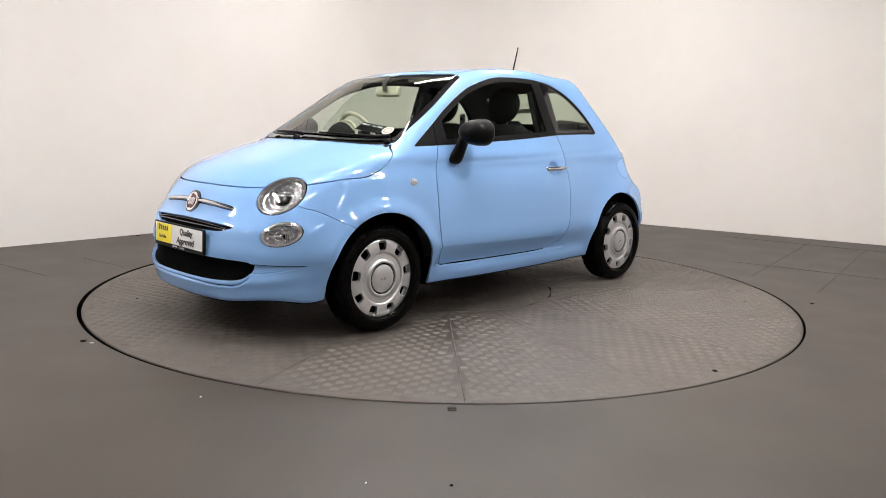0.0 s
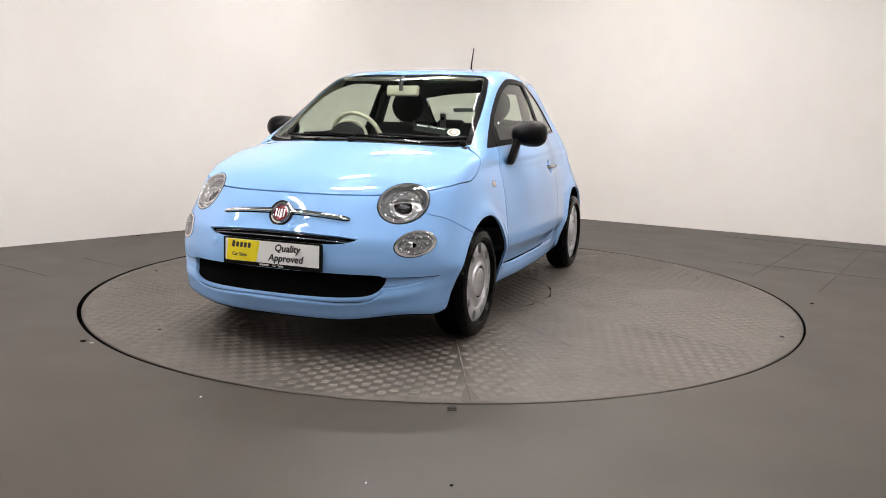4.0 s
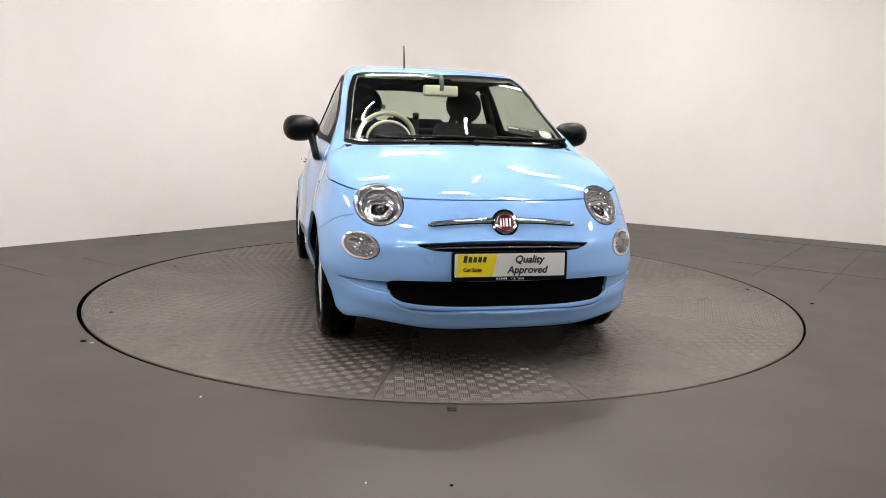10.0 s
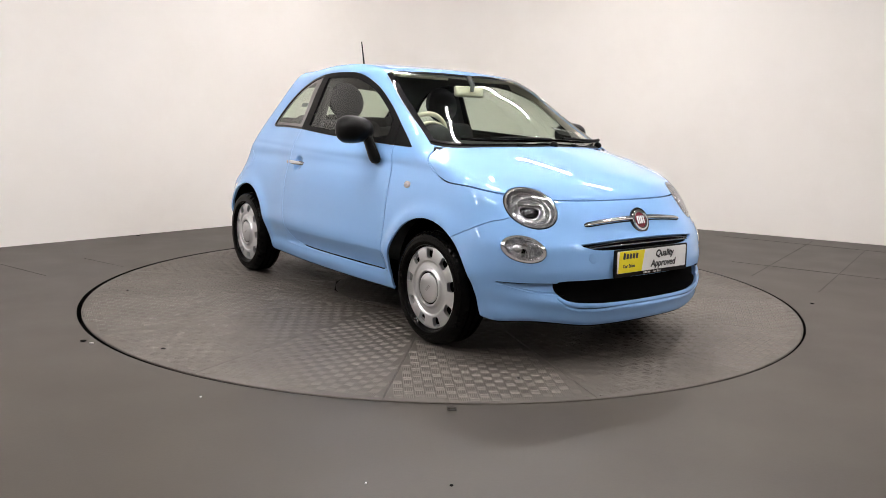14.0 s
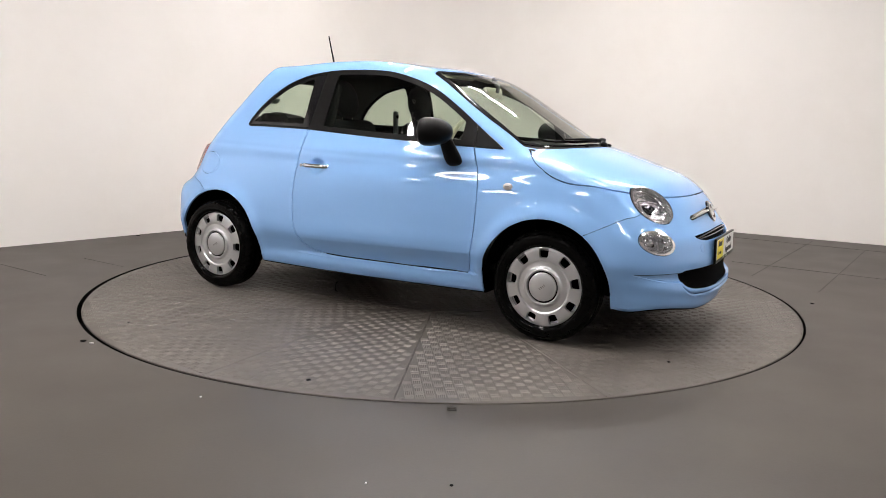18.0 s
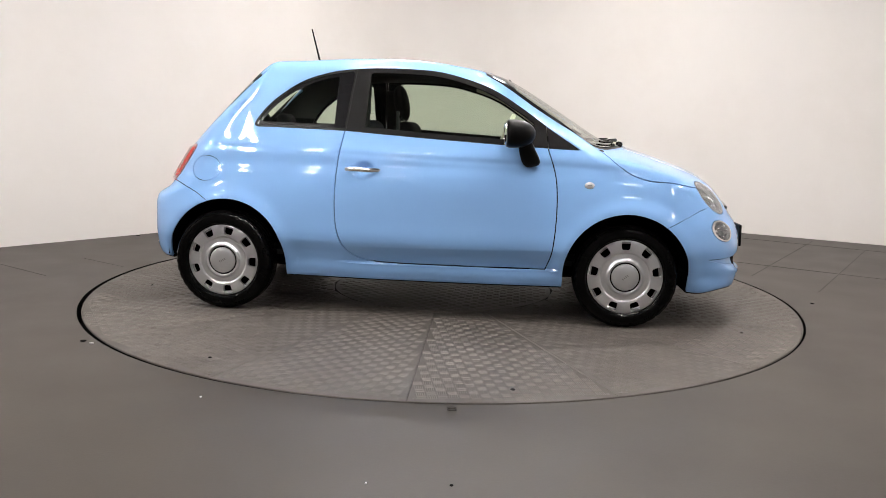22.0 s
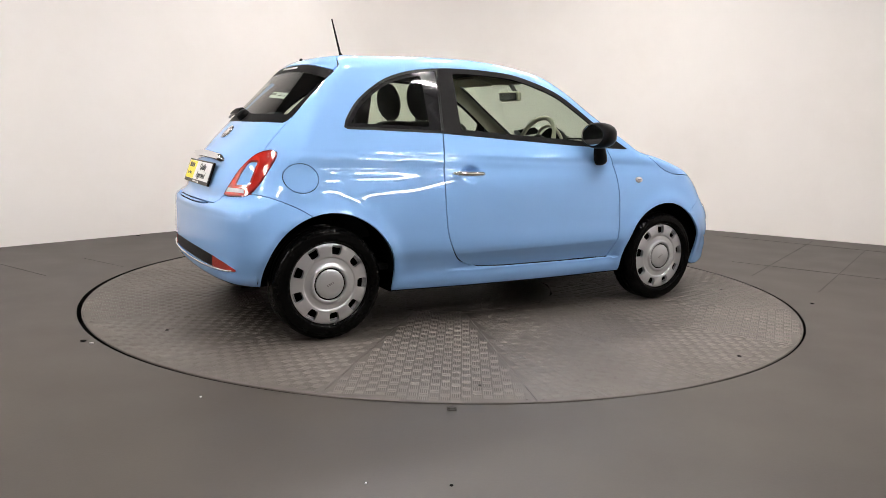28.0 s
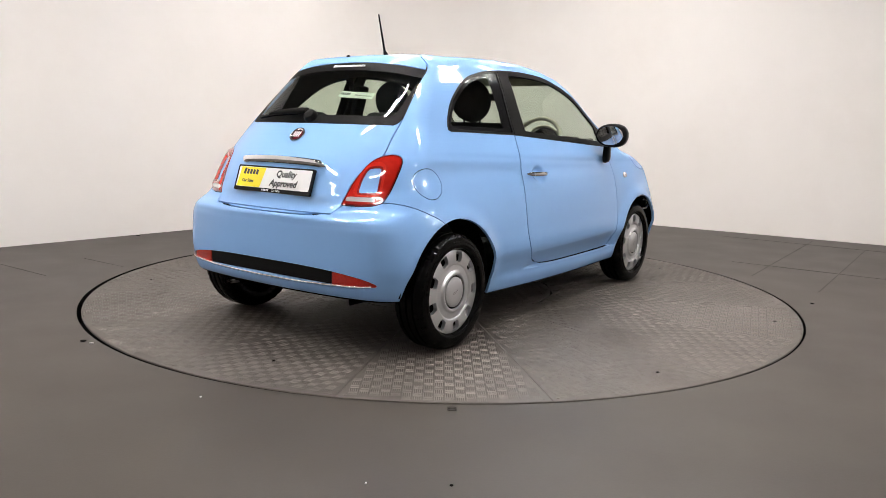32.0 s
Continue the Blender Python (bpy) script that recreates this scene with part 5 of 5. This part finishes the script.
part("sticker_lettering", text_bm("Dublin & Cork", 0.018, 0.0004), M["ink_grey"], st).location = (0.045, -0.002, 0.0015)
bm = bmesh.new()
for k in range(5):
    bmesh.ops.create_cube(bm, size=1, matrix=pose(-0.100 + k * 0.013, 0.004, 0.0014) @ Matrix.Diagonal((0.009, 0.015, 0.0006, 1)))
part("sticker_logo", bm, M["ink_dark"], st)
q, n = on_skin(-2.235, -0.02, 1.385, 0.004)
web = facing(q, n, (0, -1, 0))
bm = bmesh.new()
for k in range(14):
    bmesh.ops.create_cube(bm, size=1, matrix=web @ pose(-0.104 + k * 0.016, 0, 0) @ Matrix.Diagonal((0.0105, 0.013 if k % 4 else 0.018, 0.0012, 1)))
part("web_lettering", bm, M["ink_white"], tailgate, "row of white lettering, not legible")

# ---- body trim ----
q, n = on_skin(-1.918, 0.0, 1.47)
aerial = part("aerial", tube([q + Vector((0.012, 0, -0.004)), q + Vector((0.0, 0, 0.012)), q + Vector((-0.012, 0, 0.035)), q + Vector((-0.062, 0.003, 0.225))], [0.022, 0.014, 0.0065, 0.004], 12), M["black_plastic"], car, "short black roof aerial")
for s in (-1, 1):
    q, n = on_skin(-0.22, s * 0.767, 0.788)
    rep = placed(part("side_repeater", lathe([(0.024, -0.003), (0.023, 0.005), (0.016, 0.009), (0.001, 0.011)], 32, "z"), M["lens_clear_white"], car, "small clear indicator"), facing(q, n, (-s, 0, 0)) @ Matrix.Diagonal((1.15, 0.8, 1, 1)))
    part("repeater_bulb", box_bm(0.022, 0.008, 0.004, 0.001), M["silver_dark"], rep).location = (0, 0, 0.010)
    # door handle
    pts = []
    for k in range(13):
        t = k / 12
        x = -1.588 + 0.216 * t
        y = 0.757 + 0.028 * math.sin(math.pi * min(1, max(0, t))) ** 0.5
        pts.append((x, s * y, 0.838 - 0.004 * t))
    rings = []
    for k, q in enumerate(pts):
        e = (1 - ((k - 6) / 6.3) ** 8)
        rings.append([(q[0], q[1] + s * 0.010 * e * math.cos(a), q[2] + 0.0135 * e * math.sin(a)) for a in np.linspace(0, 2 * math.pi, 12, endpoint=False)])
    part("door_handle", from_rings(rings, True, True, 60), M["chrome"], doors[s], "chrome door handle")
    placed(part("lock", lathe([(0.010, 0), (0.009, 0.004), (0.001, 0.005)], 20, "z"), M["silver_dark"], doors[s]), facing((-1.568, s * 0.790, 0.838), (0, s, 0), (-s, 0, 0)))
    # mirror
    mir = new("door_mirror")
    mir.parent = car
    mir["label"] = "black plastic door mirror"
    rings = []
    prof = [(-0.052, 0.84), (-0.050, 0.93), (-0.040, 1.0), (-0.015, 0.99), (0.010, 0.92), (0.032, 0.78), (0.048, 0.56), (0.058, 0.30), (0.061, 0.04)]
    for h, sc in prof:
        ring = []
        for i in range(40):
            a = 2 * math.pi * i / 40
            ca, sa = math.cos(a), math.sin(a)
            yy = 0.100 * sc * math.copysign(abs(ca) ** 0.85, ca)
            zz = 0.066 * sc * math.copysign(abs(sa) ** 0.9, sa) * (1.0 + 0.12 * ca)
            ring.append((h, s * yy, zz))
        rings.append(ring)
    m = pose(-0.612, s * 0.834, 1.058, 0, 0, s * -6) @ Matrix.Diagonal((1.4, 1.03, 1.14, 1))
    placed(part("mirror_housing", from_rings(rings, True, True, 50), M["black_satin"], mir), m)
    placed(part("mirror_glass", lathe([(0.0, 0.0), (0.066, 0.0), (0.066, 0.002)], 40, "z"), M["mirror_glass"], mir, "mirror glass"), m @ facing((-0.054, 0, 0.0), (-1, 0, 0), (0, -s, 0)) @ Matrix.Diagonal((1.22, 0.80, 1, 1)))
    foot = [(-0.590, s * 0.790, 1.025), (-0.575, s * 0.780, 0.990), (-0.562, s * 0.772, 0.955), (-0.549, s * 0.766, 0.922), (-0.540, s * 0.762, 0.898), (-0.536, s * 0.759, 0.884), (-0.535, s * 0.758, 0.879)]
    rings = []
    for k, q in enumerate(foot):
        w, d = ((0.040, 0.030), (0.041, 0.022), (0.046, 0.021), (0.050, 0.021), (0.047, 0.020), (0.034, 0.016), (0.012, 0.006))[k]
        rings.append([(q[0] + w * math.cos(a), q[1] + s * d * math.sin(a), q[2] + 0.15 * w * math.cos(a)) for a in np.linspace(0, 2 * math.pi, 20, endpoint=False)])
    part("mirror_arm", from_rings(rings, True, True, 60), M["black_satin"], mir)
# exhaust
part("exhaust_pipe", lathe([(0.024, -0.12), (0.026, 0.0), (0.023, 0.0), (0.021, -0.1)], 28, "x"), M["chrome"], car, "short chrome exhaust pipe").location = (-2.565, 0.44, 0.240)
part("silencer", tube([(-2.47, 0.55, 0.300), (-2.47, 0.05, 0.300)], 0.065, 16), M["silver_dark"], car, "dull steel silencer")

# ---- windscreen wipers, stickers ----
for y0, y1, z0 in ((-0.47, 0.03, 0.0), (-0.02, 0.60, 0.006)):
    wp = new("windscreen_wiper")
    wp.parent = car
    wp["label"] = "black windscreen wiper at rest"
    blade, armp = [], []
    for k in range(15):
        t = k / 14
        y = y0 + (y1 - y0) * t
        x = HOOD_REAR(np.array([abs(y)]))[0] - 0.10 + 0.03 * t
        q, n = on_skin(x, y, 1.0)
        blade.append(q + n * 0.012)
        armp.append(q + n * (0.030 - 0.010 * abs(t - 0.5)) + Vector((0.016, 0, -0.006)) * t)
    part("blade", tube(blade, 0.0065, 8), M["rubber"], wp)
    part("arm", tube(armp[4:], [0.005 + 0.0006 * k for k in range(11)], 8), M["black_plastic"], wp)
    q, n = on_skin(HOOD_REAR(np.array([abs(y1)]))[0] - 0.02, y1, 1.0, 0.0)
    placed(part("pivot_cap", lathe([(0.022, -0.006), (0.021, 0.014), (0.013, 0.022), (0.001, 0.024)], 24, "z"), M["black_plastic"], wp), facing(q, n, (0, 1, 0)))
for y in (-0.20, 0.21):
    q, n = on_skin(0.0, y, 1.0, 0.004)
    part("washer_nozzle", box_bm(0.03, 0.022, 0.016, 0.004), M["black_plastic"], car).matrix_local = facing(q, n, (0, 1, 0))
q, n = on_skin(-0.25, 0.515, 1.05, -0.004)
disc = placed(part("round_sticker", lathe([(0.036, 0), (0.036, 0.001), (0.001, 0.001)], 32, "z"), M["plate_white"], windscreen, "round white permit sticker"), facing(q, n, (0, 1, 0)))
part("sticker_print", lathe([(0.026, 0.0015), (0.018, 0.0015)], 24, "z"), mat("print_pink", (0.6, 0.32, 0.28), 0.5), disc)
q, n = on_skin(-0.25, 0.385, 1.06, -0.010)
ban = placed(part("dealer_sticker", plate_bm([(-0.10, -0.045), (0.10, -0.045), (0.10, 0.030), (-0.10, 0.030)], 0.001), M["black_satin"], windscreen, "black dealer sticker with white lettering"), facing(q, n, (0, 1, 0)))
part("sticker_lettering", text_bm("Car Sales", 0.024, 0.0004), M["ink_white"], ban).location = (0.03, 0.014, 0.0015)
bm = bmesh.new()
for k in range(5):
    bmesh.ops.create_cube(bm, size=1, matrix=pose(-0.088 + k * 0.013, 0.014, 0.0014) @ Matrix.Diagonal((0.009, 0.013, 0.0006, 1)))
part("sticker_logo", bm, M["ink_white"], ban)


# ---- cabin ----
def soft_box(sx, sy, sz, r, bend=0.0):
    bm = bmesh.new()
    bmesh.ops.create_cube(bm, size=1, matrix=Matrix.Diagonal((sx, sy, sz, 1)))
    bmesh.ops.bevel(bm, geom=bm.edges[:], offset=r, segments=5, affect="EDGES", profile=0.5)
    return shade(bm, 60)


def seat(x, y, front=True):
    root = new("front_seat" if front else "rear_seat")
    root.parent = car
    root["label"] = "dark grey cloth car seat with a round headrest"
    part("cushion", soft_box(0.50, 0.48, 0.16, 0.06), M["seat_dark"], root).matrix_local = pose(x + 0.28, y, 0.52, 0, -6, 0)
    part("backrest", soft_box(0.15, 0.46, 0.58, 0.065), M["seat_dark"], root).matrix_local = pose(x - 0.02, y, 0.83, 0, -14, 0)
    for s in (-0.055, 0.055):
        part("headrest_post", tube([(x - 0.085, y + s, 1.08), (x - 0.11, y + s, 1.20)], 0.006, 8), M["chrome"], root)
    head = lathe([(0.001, -0.045), (0.07, -0.045), (0.105, -0.036), (0.125, -0.018), (0.132, 0.0), (0.125, 0.02), (0.10, 0.036), (0.06, 0.044), (0.001, 0.046)], 40, "x")
    part("headrest", head, M["seat_dark"], root, "round dark headrest").matrix_local = pose(x - 0.115, y, 1.238, 0, -10, 0) @ Matrix.Diagonal((1, 1, 0.95, 1))
    return root


seat(-1.46, -0.355)
seat(-1.32, 0.345)
rear = new("rear_bench")
rear.parent = car
rear["label"] = "dark cloth rear bench seat"
part("cushion", soft_box(0.46, 1.10, 0.16, 0.06), M["seat_dark"], rear).matrix_local = pose(-1.92, 0, 0.56, 0, -6, 0)
for s in (-1, 1):
    part("backrest", soft_box(0.13, 0.53, 0.52, 0.06), M["seat_dark"], rear).matrix_local = pose(-2.16, s * 0.27, 0.83, 0, -18, 0)
    part("rear_headrest", soft_box(0.08, 0.24, 0.11, 0.04), M["seat_dark"], rear).matrix_local = pose(-2.235, s * 0.27, 1.095, 0, -18, 0)
    part("pillar_trim", soft_box(0.10, 0.04, 0.42, 0.015), M["trim_dark"], car, "dark centre pillar trim").matrix_local = pose(-1.53, s * 0.575, 1.13, s * 17, 0, 0)
    part("door_card", soft_box(1.05, 0.04, 0.36, 0.015), M["trim_dark"], doors[s], "dark door lining").matrix_local = pose(-1.02, s * 0.67, 0.74, 0, 0, 0)
    part("rear_side_trim", soft_box(0.60, 0.06, 0.36, 0.02), M["trim_dark"], car).matrix_local = pose(-1.92, s * 0.575, 0.80, 0, 0, 0)
part("parcel_shelf", soft_box(0.22, 1.02, 0.02, 0.008), M["trim_dark"], car, "dark parcel shelf").matrix_local = pose(-2.36, 0, 0.985)
part("cabin_floor", box_bm(2.2, 1.30, 0.03), M["trim_dark"], car).matrix_local = pose(-1.30, 0, 0.33)
part("bulkhead", box_bm(0.03, 1.30, 0.62), M["gap_black"], car).matrix_local = pose(-0.12, 0, 0.64)
dash = new("dashboard")
dash.parent = car
dash["label"] = "cream dashboard under a dark top"
part("dash_top", soft_box(0.46, 1.28, 0.06, 0.025), M["trim_dark"], dash).matrix_local = pose(-0.36, 0, 0.965, 0, 4, 0)
part("dash_front", soft_box(0.12, 1.26, 0.20, 0.05), M["cream_trim"], dash).matrix_local = pose(-0.56, 0, 0.86)
part("instrument_hood", bowl(0.125, 0.105, 0.10, 40), M["trim_dark"], dash, "round dark instrument binnacle").matrix_local = facing((-0.60, -0.33, 1.0), (-1, 0, 0.25), (0, -1, 0))
part("instrument_rim", tube([(-0.60 - 0.02 * math.sin(a), -0.33 + 0.128 * math.cos(a), 1.0 + 0.108 * math.sin(a)) for a in np.linspace(-0.2, math.pi + 0.2, 30)], 0.010, 8), M["cream_trim"], dash)
part("radio", soft_box(0.08, 0.26, 0.12, 0.02), M["black_satin"], dash).matrix_local = pose(-0.60, 0.0, 0.90)
wheel_pose = facing((-0.72, -0.33, 1.0), (-1, 0, 0.42), (0, -1, 0))
sw = new("steering_wheel")
sw.parent = car
sw["label"] = "cream steering wheel with a dark hub"
placed(part("wheel_rim", tube([(0.172 * math.cos(a), 0.172 * math.sin(a), 0) for a in np.linspace(0, 2 * math.pi, 49)], 0.0145, 10), M["cream_trim"], sw), wheel_pose)
placed(part("wheel_hub", lathe([(0.062, -0.03), (0.06, 0.0), (0.045, 0.012), (0.001, 0.016)], 32, "z"), M["trim_dark"], sw), wheel_pose)
for a in (0.1, math.pi - 0.1, -math.pi / 2):
    placed(part("spoke", tube([(0.05 * math.cos(a), 0.05 * math.sin(a), -0.008), (0.165 * math.cos(a), 0.165 * math.sin(a), 0)], 0.014, 8), M["trim_dark"], sw), wheel_pose)
im = new("cabin_mirror")
im.parent = car
im["label"] = "cream interior mirror on the windscreen"
part("mirror_shell", soft_box(0.035, 0.215, 0.065, 0.014), M["cream_trim"], im).matrix_local = pose(-0.695, 0.0, 1.300, 0, -8, 0)
part("mirror_face", soft_box(0.004, 0.195, 0.048, 0.0015), mat("mirror_dark", (0.06, 0.06, 0.065), 0.05, 0.6), im).matrix_local = pose(-0.715, 0.0, 1.298, 0, -8, 0)
part("mirror_stalk", tube([(-0.665, 0, 1.30), (-0.66, 0, 1.34), (-0.70, 0, 1.385)], [0.012, 0.014, 0.016], 10), M["ink_grey"], im)
tab = new("upright_bracket")
tab.parent = car
tab["label"] = "grey upright holder between the seats"
part("holder_plate", soft_box(0.02, 0.045, 0.24, 0.009), mat("holder_grey", (0.09, 0.10, 0.11), 0.5), tab).matrix_local = pose(-1.406, -0.009, 1.06)
part("holder_eye", lathe([(0.012, 0), (0.011, 0.006), (0.001, 0.008)], 20, "x"), M["gap_black"], tab).matrix_local = pose(-1.395, -0.009, 1.145)
for s in (-1, 1):
    part("sun_visor", soft_box(0.16, 0.36, 0.016, 0.007), M["cream_trim"], car, "cream sun visor folded up").matrix_local = pose(-0.86, s * 0.27, 1.392, 0, 14, 0)


# ---- what moves ----
CAR_ON_DISC = pose(1.0967, -0.145, 0.0)


def motions():
    """The platform turns, and the car on it."""
    steps = [k * 0.5 for k in range(65)]
    walk(turntable, [(t, pose(0, 0, 0, 0, 0, heading(t))) for t in steps])
    walk(car, [(t, pose(0, 0, 0, 0, 0, heading(t)) @ CAR_ON_DISC) for t in steps])


motions()
